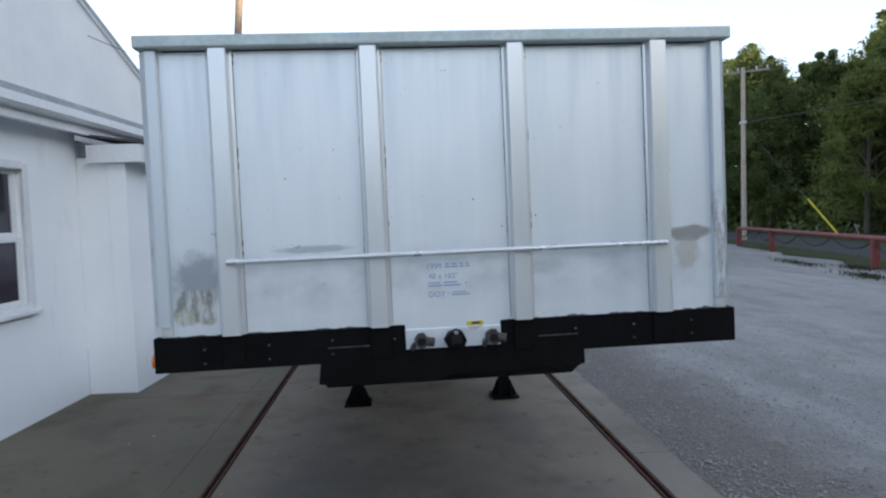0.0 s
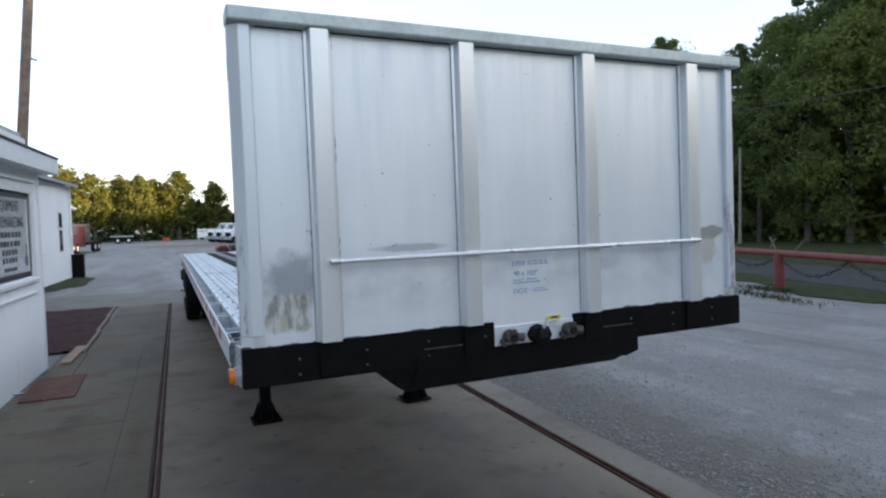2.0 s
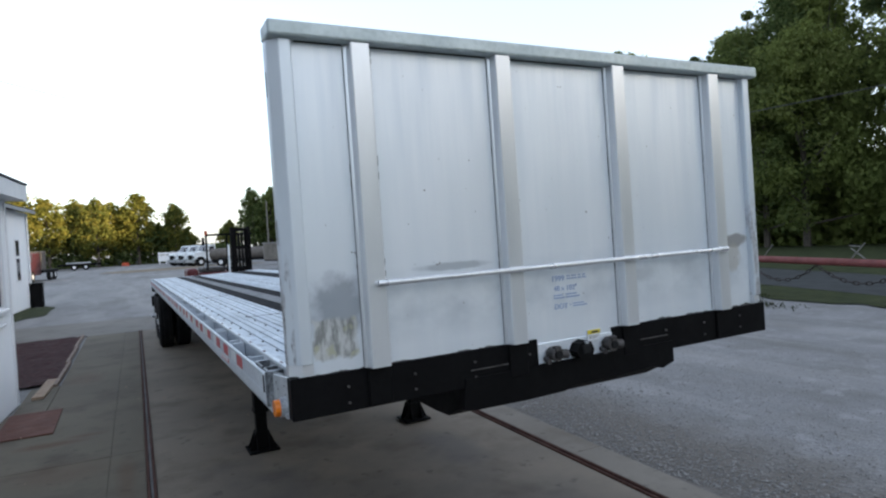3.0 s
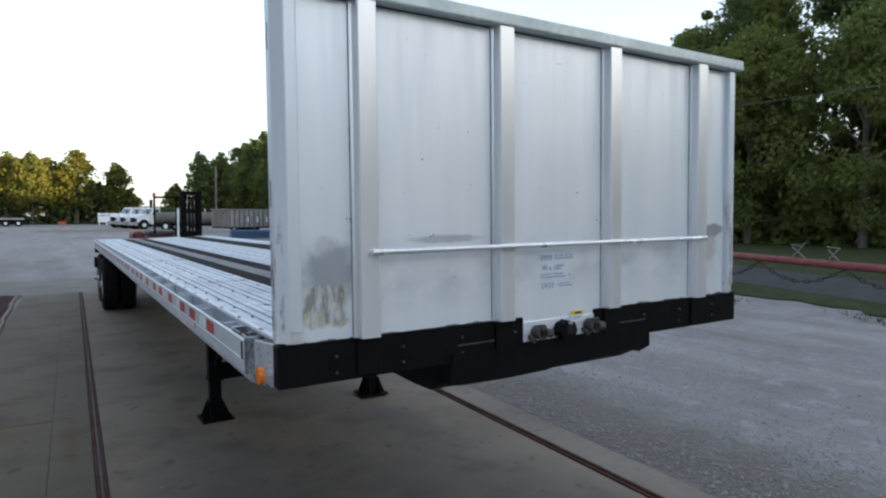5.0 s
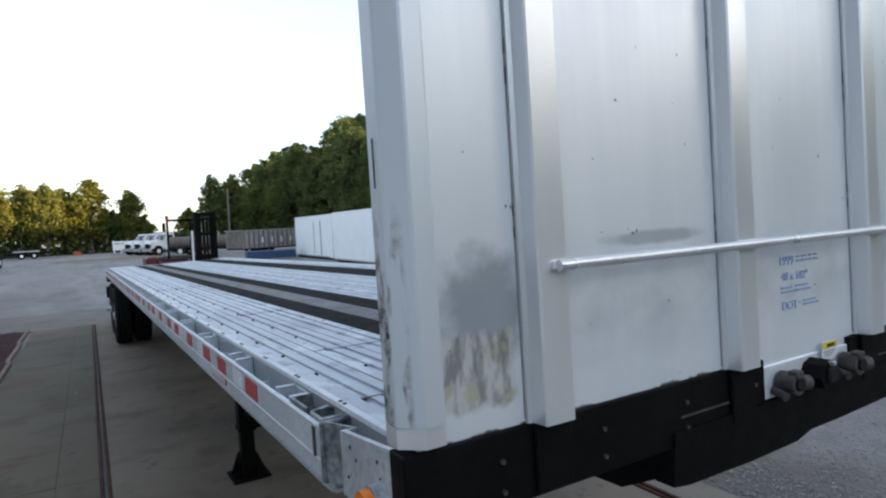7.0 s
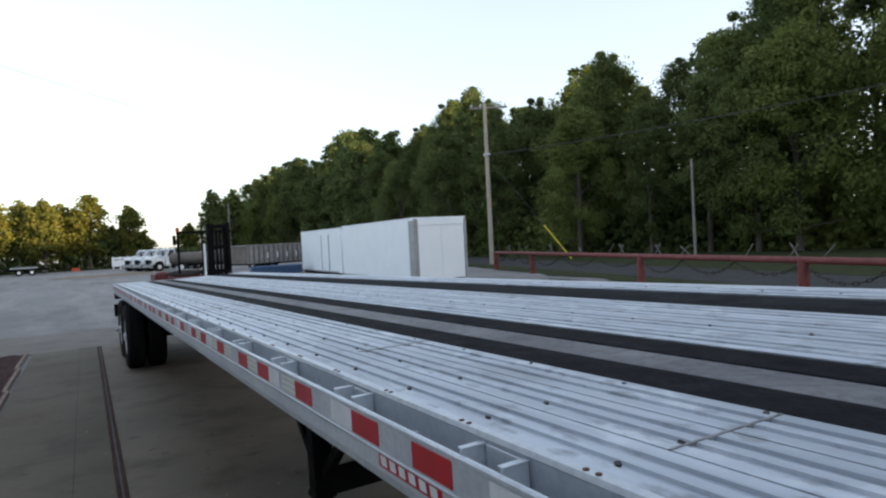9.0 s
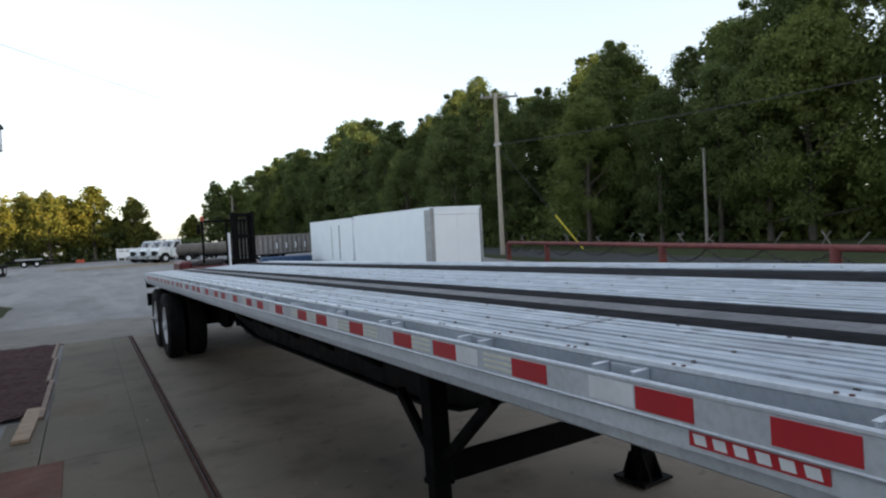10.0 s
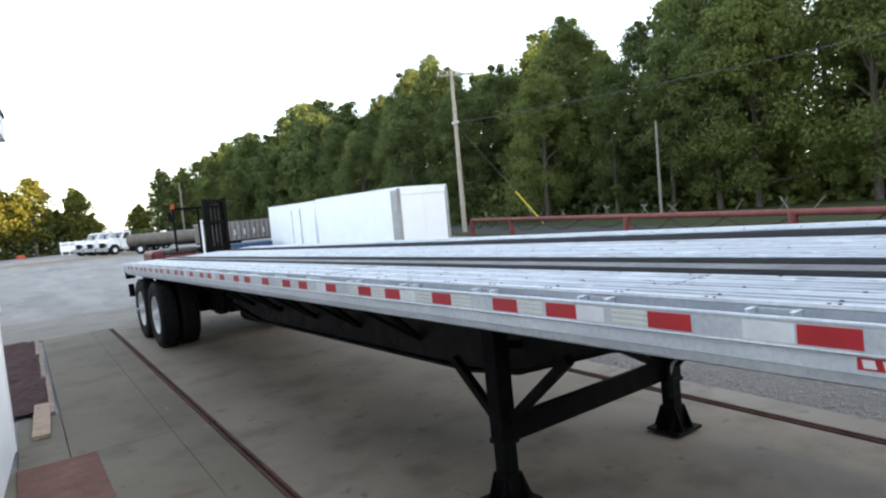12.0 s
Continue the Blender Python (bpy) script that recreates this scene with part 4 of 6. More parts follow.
for y in (11.95, 13.21):
    zc = 0.528 - (1.535 - 0.0161 * y)
    for s in (-1, 1):
        wheel(s * 1.150, y, s)
        wheel(s * 0.83, y, -s)
    ax = part("axle", rod((-1.0, y, zc), (1.0, y, zc), 0.065, 14), M_BLACK, trailer, "black trailer axle", True)
    for s in (-1, 1):
        part("brake_chamber", rod((s * 0.42, y - 0.2, zc + 0.02), (s * 0.42, y - 0.42, zc + 0.06), 0.085, 14), M_BLACK, ax, "", True)
        part("air_bag", rod((s * 0.47, y + 0.22, zc + 0.1), (s * 0.47, y + 0.22, zc + 0.34), 0.12, 14), M_RUBBER, ax, "", True)
        part("trailing_arm", strut((s * 0.47, y - 0.55, zc + 0.12), (s * 0.47, y + 0.3, zc + 0.02), 0.08, 0.1), M_BLACK, ax)
        part("hanger", box(s * 0.47 - 0.05, s * 0.47 + 0.05, y - 0.62, y - 0.48, zc - 0.02, -0.45), M_BLACK, ax)
    part("brake_pod", rod((-0.2, y - 0.3, zc - 0.02), (0.05, y - 0.3, zc - 0.02), 0.11, 12), M_BLACK, ax, "", True)
tail = part("rear_bumper", box(-1.1, 1.1, 14.45, 14.55, -0.86, -0.76, 0.006), M_BLACK, trailer, "black rear underride bumper")
for s in (-1, 1):
    part("bumper_arm", box(s * 0.6 - 0.04, s * 0.6 + 0.04, 14.42, 14.5, -0.78, -0.12), M_BLACK, tail)
    part("tail_lamp_box", box(s * 1.2 - 0.08, s * 1.2 + 0.08, 14.44, 14.56, -0.30, -0.16, 0.006), M_BLACK, tail)
    part("tail_lamp", rod((s * 1.2, 14.56, -0.23), (s * 1.2, 14.575, -0.23), 0.05, 12), M_SIGNRED, tail)
part("mud_flap_bracket", box(-1.32, -1.22, 14.02, 14.06, -0.62, -0.38, 0.006), M_BLACK, trailer)
part("hub_odometer", rod((-1.29, 13.21, -0.80), (-1.36, 13.21, -0.80), 0.03, 10), M_GALV, trailer, "chrome hub odometer", True)
part("red_rear_guard", box(-1.0, -0.6, 14.35, 14.45, -0.36, -0.20, 0.01), M_DKRED, trailer, "dark red painted rear bracket")
part("rear_sill", box(-1.29, 1.29, 14.57, 14.63, -0.2, 0.0, 0.004), M_RAIL, trailer, "aluminium rear sill")


# ---- office building: local x points to the scale, local y runs along the wall ----
OFFICE = pose(-3.42, 5.05, 0, 0, 0, -4)
office = thing("office_building", "white painted block office with a projecting bay and dark shingle roof", "building", m=OFFICE)


def wall_with_hole(u0, u1, v0, v1, z1, hv0, hv1, hz0, hz1, mat, name, parent):
    """A wall along local y with one opening through it."""
    b_ = bmesh.new()
    vs, zs = (v0, hv0, hv1, v1), (0, hz0, hz1, z1)
    g_ = [[[b_.verts.new((u, v, z)) for z in zs] for v in vs] for u in (u0, u1)]
    for i in range(3):
        for k in range(3):
            if (i, k) != (1, 1):
                for q in g_:
                    b_.faces.new((q[i][k], q[i + 1][k], q[i + 1][k + 1], q[i][k + 1]))
    rim = [(i, 0) for i in range(3)] + [(3, k) for k in range(3)] + [(i, 3) for i in (3, 2, 1)] + [(0, k) for k in (3, 2, 1)]
    for loop in (rim, [(1, 1), (2, 1), (2, 2), (1, 2)]):
        for (i, k), (m, n) in zip(loop, loop[1:] + loop[:1]):
            b_.faces.new((g_[0][i][k], g_[0][m][n], g_[1][m][n], g_[1][i][k]))
    return part(name, b_, mat, parent)


wall_with_hole(-0.80, -0.58, -11.0, 0.0, 3.27, -2.05, -1.02, 1.24, 2.66, M_BLOCK, "wall", office)
wall_with_hole(-0.22, 0.0, 0.002, 2.95, 2.87, 0.80, 2.53, 1.38, 2.53, M_BLOCK, "bay_wall", office)
part("bay_wall", box(-0.578, -0.222, 0.002, 0.20, 0, 2.87), M_BLOCK, office)
part("bay_wall", box(-3.45, -0.222, 2.73, 2.948, 0, 2.95), M_BLOCK, office)
part("bay_corner", box(-0.06, 0.012, 2.872, 2.962, 0.0, 2.78, 0.003), M_TRIM, office)
part("wall", box(-3.45, -0.802, -11.0, -10.8, 0, 3.3), M_BLOCK, office)
part("office_floor", box(-3.4, -0.81, -10.7, 2.3, 0.05, 0.1), M_APRON, office)

# sash window in the main wall
win = part("window", box(-0.60, -0.555, -2.12, -2.05, 1.20, 2.72, 0.004), M_TRIM, office, "white sash window")
for a in ((-1.02, -0.93, 1.20, 2.72), (-2.05, -1.02, 2.66, 2.74), (-2.05, -1.02, 1.20, 1.26)):
    part("frame", box(-0.60, -0.555, *a, 0.004), M_TRIM, win)
part("sill", box(-0.60, -0.50, -2.14, -0.90, 1.155, 1.199, 0.006), M_TRIM, win)
for z0, z1, u in ((1.26, 1.96, -0.63), (1.96, 2.66, -0.66)):
    sash = part("sash", box(u - 0.02, u + 0.02, -1.10, -1.02, z0, z1), M_TRIM, win)
    part("rail", box(u - 0.02, u + 0.02, -2.05, -1.10, z0, z0 + 0.05), M_TRIM, sash)
    part("rail", box(u - 0.02, u + 0.02, -2.05, -1.10, z1 - 0.05, z1), M_TRIM, sash)
    part("pane", box(u - 0.004, u + 0.004, -2.05, -1.10, z0 + 0.05, z1 - 0.05), M_GLASS, sash)
part("blind", box(-0.76, -0.75, -2.0, -1.05, 1.3, 2.6), surf("pale_blind", (0.3, 0.28, 0.3), (0.4, 0.38, 0.4), 3, 0.8), win)

# bay: framed opening closed by the sign board, sill moulding below
SIGN_FIT = Matrix.Translation((0, 0.86 - 0.885 * 1.066, 1.40 - 1.32 * 0.9)) @ Matrix.Diagonal((1, 1.066, 0.9, 1))
trim = part("bay_frame", box(-0.01, 0.025, 0.78, 0.88, 1.24, 2.66, 0.005), M_TRIM, office, "white moulded frame round the sign")
part("frame_side", box(-0.01, 0.025, 2.40, 2.50, 1.24, 2.66, 0.005), M_TRIM, trim)
part("frame_head", box(-0.01, 0.030, 0.76, 2.52, 2.54, 2.68, 0.006), M_TRIM, trim)
part("frame_bead", box(0.001, 0.05, 0.72, 2.55, 2.70, 2.735, 0.006), M_TRIM, trim)
part("frame_sill", box(-0.01, 0.06, 0.74, 2.54, 1.215, 1.275, 0.008), M_TRIM, trim)
part("sill_bead", box(0.001, 0.03, 0.80, 2.44, 1.03, 1.065, 0.006), M_TRIM, trim)
trim.matrix_basis = SIGN_FIT
sign = thing("sign_board", "white sign board with red block and dark lettering", "sign", m=OFFICE @ SIGN_FIT)
part("board", box(-0.045, -0.015, 0.885, 2.395, 1.32, 2.53), M_SIGN, sign)
part("band", box(-0.0148, -0.011, 0.885, 2.395, 2.455, 2.53), M_DARK, sign)
part("band", box(-0.0148, -0.011, 0.885, 2.395, 1.32, 1.385), M_DARK, sign)
for a in ((0.885, 0.905), (2.375, 2.395)):
    part("edge", box(-0.0148, -0.012, *a, 1.386, 2.454), M_DARK, sign)
part("red_block", box(-0.0146, -0.011, 1.0, 1.24, 2.02, 2.42), M_SIGNRED, sign, "dark red block")
part("red_block_mark", box(-0.0108, -0.009, 1.08, 1.16, 2.1, 2.34), M_DARK, sign)
WS = pose(0, 0, 0, 90, 0, 90)
words("lettering", "EQUIPMENT", 0.185, M_DARK, sign, Matrix.Translation((-0.013, 1.28, 2.265)) @ WS @ Matrix.Diagonal((0.72, 1.15, 1, 1)))
words("lettering", "REMARKETING", 0.185, M_DARK, sign, Matrix.Translation((-0.013, 1.28, 2.04)) @ WS @ Matrix.Diagonal((0.72, 1.15, 1, 1)))


def bar_line(v0, v1, z, h, n, seed):
    q = random.Random(seed)
    v = v0
    step = (v1 - v0) / n
    for k in range(n):
        part("print_bar", box(-0.0146, -0.0125, v, v + step * q.uniform(0.55, 0.85), z, z + h), M_HOSE, sign)
        v += step


bar_line(1.18, 2.08, 1.90, 0.075, 7, 1)
bar_line(1.26, 2.02, 1.775, 0.075, 6, 2)
bar_line(1.34, 1.90, 1.66, 0.075, 5, 3)
bar_line(1.34, 1.90, 1.55, 0.075, 5, 4)
bar_line(1.38, 1.86, 1.435, 0.055, 5, 5)
for v in (1.08, 2.18):
    part("machine_drawing", prism([(v, 1.50), (v + 0.10, 1.46), (v + 0.13, 1.56), (v + 0.08, 1.64), (v + 0.085, 1.80), (v + 0.06, 1.80), (v + 0.05, 1.62), (v - 0.01, 1.60)], "x", -0.0146, -0.0122), M_DARK, sign, "small dark drawing of a lift machine")

# bay roof and fascia, main roof
roof = part("roof", prism([(-0.30, 3.42), (-3.60, 4.11), (-3.60, 4.04), (-0.30, 3.35)], "y", -11.3, 3.45), M_SHINGLE, office, "dark grey shingle roof")
part("roof_edge", box(-0.325, -0.29, -11.3, 3.45, 3.36, 3.435, 0.004), M_GUTTER, roof)
part("gutter", prism([(-0.33, 3.35), (-0.24, 3.35), (-0.235, 3.26), (-0.27, 3.22), (-0.33, 3.22)], "y", -11.3, 3.43), M_TRIM, roof, "white metal gutter")
part("fascia", box(-0.40, -0.335, -11.3, 3.4, 3.12, 3.35), M_TRIM, roof)
part("soffit", box(-0.58, -0.402, -11.3, 3.4, 3.20, 3.24), M_TRIM, roof)
bay_roof = part("bay_roof", prism([(-0.45, 3.12), (0.25, 3.015), (0.25, 3.045), (-0.45, 3.15)], "y", -0.12, 3.13), M_SHINGLE, office, "dark shingle edge over the bay")
part("fascia", box(0.205, 0.235, -0.10, 3.11, 2.80, 3.013), M_TRIM, bay_roof)
part("fascia", box(-0.40, 0.203, -0.10, -0.07, 2.80, 3.013), M_TRIM, bay_roof)
part("fascia", box(-0.40, 0.203, 3.08, 3.11, 2.80, 3.013), M_TRIM, bay_roof)
part("soffit", box(-0.40, 0.204, -0.069, 3.079, 2.805, 2.825), M_TRIM, bay_roof)

# warehouse behind with gable, low wing beyond
warehouse = thing("warehouse", "tall white sheet-metal warehouse with gable and low wing", "building", m=OFFICE)
part("gable_wall", prism([(-22, 0), (13.2, 0), (13.2, 3.8), (-4.0, 10.85), (-22, 3.5)], "x", -3.85, -3.62), M_SIDING, warehouse)
part("rake_trim", strut((-3.6, 13.4, 3.78), (-3.6, -4.0, 10.92), 0.05, 0.2), M_TRIM, warehouse, "white rake trim")
part("rake_trim", strut((-3.6, -22.2, 3.48), (-3.6, -4.0, 10.92), 0.05, 0.2), M_TRIM, warehouse)
part("roof", prism([(13.45, 3.80), (-4.0, 11.0), (-22.2, 3.55), (-22.2, 3.45), (-4.0, 10.9), (13.45, 3.72)], "x", -22, -3.56), M_GUTTER, warehouse)
wing = part("wing_wall", box(-3.63, -3.37, 13.25, 21.8, 0, 3.72), M_BLOCK, warehouse, "white painted low wing wall")
part("wing_end", box(-12, -3.631, 21.6, 21.8, 0, 3.72), M_BLOCK, warehouse)
part("wing_roof", prism([(-3.12, 3.74), (-12.0, 4.9), (-12.0, 4.98), (-3.12, 3.86)], "y", 2.96, 22.0), M_SHINGLE, warehouse)
part("wing_gutter", box(-3.13, -3.05, 3.0, 22.0, 3.70, 3.80, 0.006), M_GUTTER, warehouse, "grey gutter")
part("downpipe", rod((-3.32, 21.7, 3.7), (-3.32, 21.7, 0.05), 0.04, 10), M_TRIM, warehouse)
for z0, z1 in ((1.15, 1.95), (2.05, 2.62)):
    slot = part("slot_window", box(-3.37, -3.345, 19.7, 20.35, z0 - 0.05, z1 + 0.05, 0.004), M_TRIM, warehouse, "narrow wall window")
    part("pane", box(-3.343, -3.338, 19.78, 20.27, z0, z1), M_GLASS, slot)
part("wall_lamp", box(-3.37, -3.12, 13.9, 15.0, 3.3, 3.4, 0.01), M_TRIM, warehouse)
part("ledge", box(-3.37, -3.30, 15.6, 17.6, 1.10, 1.15, 0.005), M_TRIM, warehouse)
bin_ = thing("rubbish_bin", "black plastic bin beside the warehouse corner", "bin", m=pose(-5.05, 27.1, -0.03))
part("body", box(-0.22, 0.22, -0.22, 0.22, 0.0, 0.9, 0.02), M_BLACK, bin_)
part("lid", box(-0.24, 0.24, -0.24, 0.24, 0.9, 0.97, 0.015), M_BLACK, bin_)

# mulch bed, boards, steel plate by the office
bm = bmesh.new()
bmesh.ops.create_grid(bm, x_segments=50, y_segments=120, size=0.5)
for v in bm.verts:
    x, y = -3.90 + v.co.x * 2.05, 12.15 + v.co.y * 5.9
    v.co = (x, y, 0.02 + 0.03 * noise.noise(Vector((x * 2, y * 2, 0))) + 0.022 * noise.noise(Vector((x * 11, y * 11, 3))))
mulch = tagged(part("mulch_bed", bm, M_MULCH), "dark red-brown bark mulch bed beside the concrete", "mulch", kind="stuff")
for a, b_ in ((9.0, 11.1), (11.12, 13.2), (13.22, 15.1)):
    e = tagged(part("bed_edging", strut((-2.875, a, 0.01), (-2.83, b_, 0.02), 0.05, 0.06), M_POLEWOOD), "weathered brown timber edging of the mulch bed", "edging", "timber edging of the bed")
tan = tagged(part("timber_board", strut((-3.01, 8.15, 0.022), (-2.95, 9.5, 0.022), 0.15, 0.035), M_BOARD), "tan timber board lying on the concrete", "board")
tagged(part("rusty_plate", box(-3.215, -2.64, 6.06, 7.28, 0.001, 0.018, 0.003), M_PLATE), "rusted steel cover plate lying by the office wall", "steel plate")
part("hose_bib", rod((-3.30, 6.35, 0.05), (-3.22, 6.45, 0.03), 0.015, 8), M_GALV, None)
tagged(bpy.data.objects["hose_bib"], "small grey drain pipe end at the wall foot", "pipe")


# ---- poles and cables ----
def pole(name, x, y, h, r0, mat, label):
    e = thing(name, label, "pole", m=pose(x, y, 0))
    part("shaft", rod((0, 0, -0.2), (0, 0, h), r0, 12, None, r0 * 0.7), mat, e, "", True)
    return e


near_pole = pole("utility_pole", -5.15, 16.5, 10.0, 0.15, M_POLEWOOD, "brown wooden utility pole beside the warehouse wall")
near_pole.matrix_world = pose(-5.24, 16.5, 0, 0, 4.8, 0)
part("conduit", rod((0.06, 0.16, 0), (0.06, 0.16, 5.5), 0.03, 8), M_RUST, near_pole, "brown conduit")
part("insulator", rod((0.05, 0, 6.45), (0.25, 0, 6.4), 0.03, 8), M_GALV, near_pole)
line_pole = pole("utility_pole", 21.3, 33.2, 10.4, 0.16, M_POLEPALE, "pale weathered utility pole with crossarm by the road")
part("crossarm", strut((-0.85, 0.5, 10.15), (1.25, -0.75, 10.15), 0.1, 0.12), M_POLEGREY, line_pole)
for k in (-1.1, -0.5, 0.5, 1.1):
    part("insulator", rod((0.2 + k * 0.85, -0.12 - k * 0.5, 10.2), (0.2 + k * 0.85, -0.12 - k * 0.5, 10.4), 0.05, 8), M_GALV, line_pole)
part("transformer_bracket", box(-0.1, 0.1, -0.25, 0.25, 7.05, 7.2), M_GALV, line_pole)
part("guy_wire", rod((0, 0, 7.0), (2.9, -4.35, 0.2), 0.012, 6), M_WIRE, line_pole)
part("guy_guard", rod((1.99, -2.98, 2.35), (2.90, -4.35, 0.2), 0.05, 8), M_GUYGUARD, line_pole, "yellow plastic guy guard")
pole("bare_pole", 31.2, 25.3, 6.0, 0.10, M_POLEGREY, "thin bare grey pole before the trees")
pole("utility_pole", 18.9, 100.0, 8.8, 0.15, M_POLEGREY, "far grey utility pole at the wood's edge")


def cable(name, p, q, sag, label, r0=0.014):
    cu = bpy.data.curves.new(name, "CURVE")
    cu.dimensions, cu.bevel_depth, cu.bevel_resolution = "3D", r0, 1
    sp = cu.splines.new("POLY")
    sp.points.add(24)
    for i in range(25):
        t = i / 24
        c = Vector(p).lerp(Vector(q), t)
        sp.points[i].co = (c.x, c.y, c.z - sag * 4 * t * (1 - t), 1)
    cu.materials.append(M_WIRE)
    return tagged(new(name, cu), label, "cable")


cable("overhead_cable", (21.3, 33.2, 7.1), (38.0, -14.0, 10.2), 0.9, "thin overhead cable along the road", 0.02)
cable("overhead_cable", (-4.65, 16.5, 6.5), (24.0, 60.0, 11.2), 0.8, "thin service cable across the yard", 0.007)
cable("overhead_cable", (-4.70, 16.5, 6.3), (-9.0, 5.0, 7.8), 0.8, "thin service cable to the warehouse", 0.008)

# ---- guard rail with chain, verge, road ----
GDIR = Vector((0.2475, 0.9689, 0))


def gpt(s, off=0.0, z=0.0):
    """A point s metres along the guard rail, off metres towards the road."""
    return Vector((13.0, 8.7, 0)) + GDIR * s + Vector((GDIR.y, -GDIR.x, 0)) * off + Vector((0, 0, z))


guard = thing("guard_rail", "red painted pipe guard rail on posts with hanging chain", "guard rail")
POSTS = (-26.8, -20.1, -13.4, -6.7, 0.0, 6.55, 15.3, 20.0)
for s in POSTS:
    p = gpt(s)
    part("post", rod((p.x, p.y, -0.1), (p.x, p.y, 0.94), 0.13, 14), M_GUARD, guard, "red steel post", True)
for a, b_ in zip(POSTS, POSTS[1:]):
    p, q = gpt(a, 0, 0.92), gpt(b_, 0, 0.92)
    part("rail_pipe", rod(p, q, 0.085, 14), M_GUARD, guard, "", True)


def chain(a, b_, sag):
    """Links along a hanging line between two posts."""
    bm_ = bmesh.new()
    n = int((b_ - a) / 0.15)
    for i in range(n):
        t = (i + 0.5) / n
        c = gpt(a + (b_ - a) * t, -0.02, 0.84 - sag * 4 * t * (1 - t))
        d = (GDIR + Vector((0, 0, -sag * 4 * (1 - 2 * t) / (b_ - a)))).normalized()
        rot = d.to_track_quat("X", "Z").to_matrix().to_4x4() @ Matrix.Rotation(math.pi / 2 * (i % 2), 4, "X")
        ring_v = []
        for k in range(8):
            ang = k * math.pi / 4
            row = []
            for j in range(4):
                b2 = j * math.pi / 2
                rr = 0.036 + 0.015 * math.cos(b2)
                row.append(bm_.verts.new(Matrix.Translation(c) @ rot @ Vector((rr * math.cos(ang) * 2.2, rr * math.sin(ang), 0.012 * math.sin(b2)))))
            ring_v.append(row)
        for k in range(8):
            for j in range(4):
                bm_.faces.new((ring_v[k][j], ring_v[(k + 1) % 8][j], ring_v[(k + 1) % 8][(j + 1) % 4], ring_v[k][(j + 1) % 4]))
    part("chain", bm_, M_CHAIN, guard, "dark heavy chain")


for a, b_ in zip(POSTS, POSTS[1:]):
    for k in range(3):
        chain(a + (b_ - a) * k / 3, a + (b_ - a) * (k + 1) / 3, 0.30 + 0.06 * ((k + int(b_)) % 3))
for i in range(22):
    s = -16 + i * 1.65 + r.uniform(-0.6, 0.6)
    p = gpt(s, 0, 1.01)
    kind = r.randrange(3)
    b_ = bmesh.new()
    up = Vector((0, 0, 1))
    k1, k2 = r.uniform(0.1, 0.22), r.uniform(-0.22, -0.1)
    strut(p + GDIR * k1, p + GDIR * k2 + up * r.uniform(0.25, 0.36), 0.022, 0.022, b_)
    if kind < 2:
        strut(p + GDIR * k2, p + GDIR * k1 + up * r.uniform(0.2, 0.38), 0.022, 0.022, b_)
    if kind == 1:
        strut(p - GDIR * 0.16 + up * 0.26, p + GDIR * 0.16 + up * 0.28, 0.025, 0.025, b_)
    tagged(part("welded_rods", b_, M_ROD), "pale crossed rods welded on top of the guard rail", "scrap metal", "welded rods on the guard rail")


def strip(name, off0, off1, s0, s1, z, mat, label, category, wob=0.0, kind="structure", n=60):
    bm_ = bmesh.new()
    rows = []
    for i in range(n + 1):
        s = s0 + (s1 - s0) * i / n
        w = wob * (noise.noise(Vector((s * 0.35, off0, 0))) + 0.4 * noise.noise(Vector((s * 2.3, off0, 5))))
        rows.append([bm_.verts.new(gpt(s, off0 + (off1 - off0) * k / 4 + w * (1 if k == 0 else 0), z + 0.01 * noise.noise(Vector((s, k, 0))))) for k in range(5)])
    for i in range(n):
        for k in range(4):
            bm_.faces.new((rows[i][k], rows[i][k + 1], rows[i + 1][k + 1], rows[i + 1][k]))
    return tagged(part(name, bm_, mat), label, category, kind=kind)


strip("verge", 0.0, 1.7, -40, 60, -0.005, M_GRASS, "short worn grass verge under the guard rail", "grass", 0.8, n=220)
strip("road", 1.7, 5.9, -60, 90, 0.002, M_ROAD, "grey asphalt road beyond the guard rail", "road")
strip("verge", 5.9, 60.0, -60, 150, 0.012, M_GRASS, "rough grass at the wood's edge", "grass")
for k, (s0, w) in enumerate(((-1.2, 0.5), (4.4, 0.35), (9.0, 0.6), (-6.5, 0.5), (-0.1, 0.3), (6.6, 0.4))):
    bm_ = bmesh.new()
    for i in range(420):
        p = gpt(s0 + r.gauss(0, w * 1.6), (-1.3 if k < 3 else -0.4) + r.gauss(0, 0.2), -0.02)
        a = r.uniform(0, 6.28)
        d = Vector((math.cos(a), math.sin(a), 0)) * 0.012
        q = p + Vector((r.gauss(0, 0.05), r.gauss(0, 0.05), r.uniform(0.04, 0.12)))
        bm_.faces.new([bm_.verts.new(c) for c in (p - d, p + d, q)])
    tagged(part("grass_tuft", bm_, M_GRASS), "low grass tufts in the gravel", "grass", kind="stuff")


def ground_patch(name, x, y, rx, ry, seed, mat, label, category):
    """A thin sheet with an uneven outline, lying on the yard."""
    bm_ = bmesh.new()
    loop = []
    for i in range(40):
        a = i * math.pi / 20
        q = 1 + 0.35 * noise.noise(Vector((math.cos(a) * 1.5, math.sin(a) * 1.5, seed))) + 0.12 * noise.noise(Vector((math.cos(a) * 6, math.sin(a) * 6, seed)))
        loop.append(bm_.verts.new((x + rx * q * math.cos(a), y + ry * q * math.sin(a), -0.012)))
    bm_.faces.new(loop)
    tagged(part(name, bm_, mat), label, category, kind="structure")


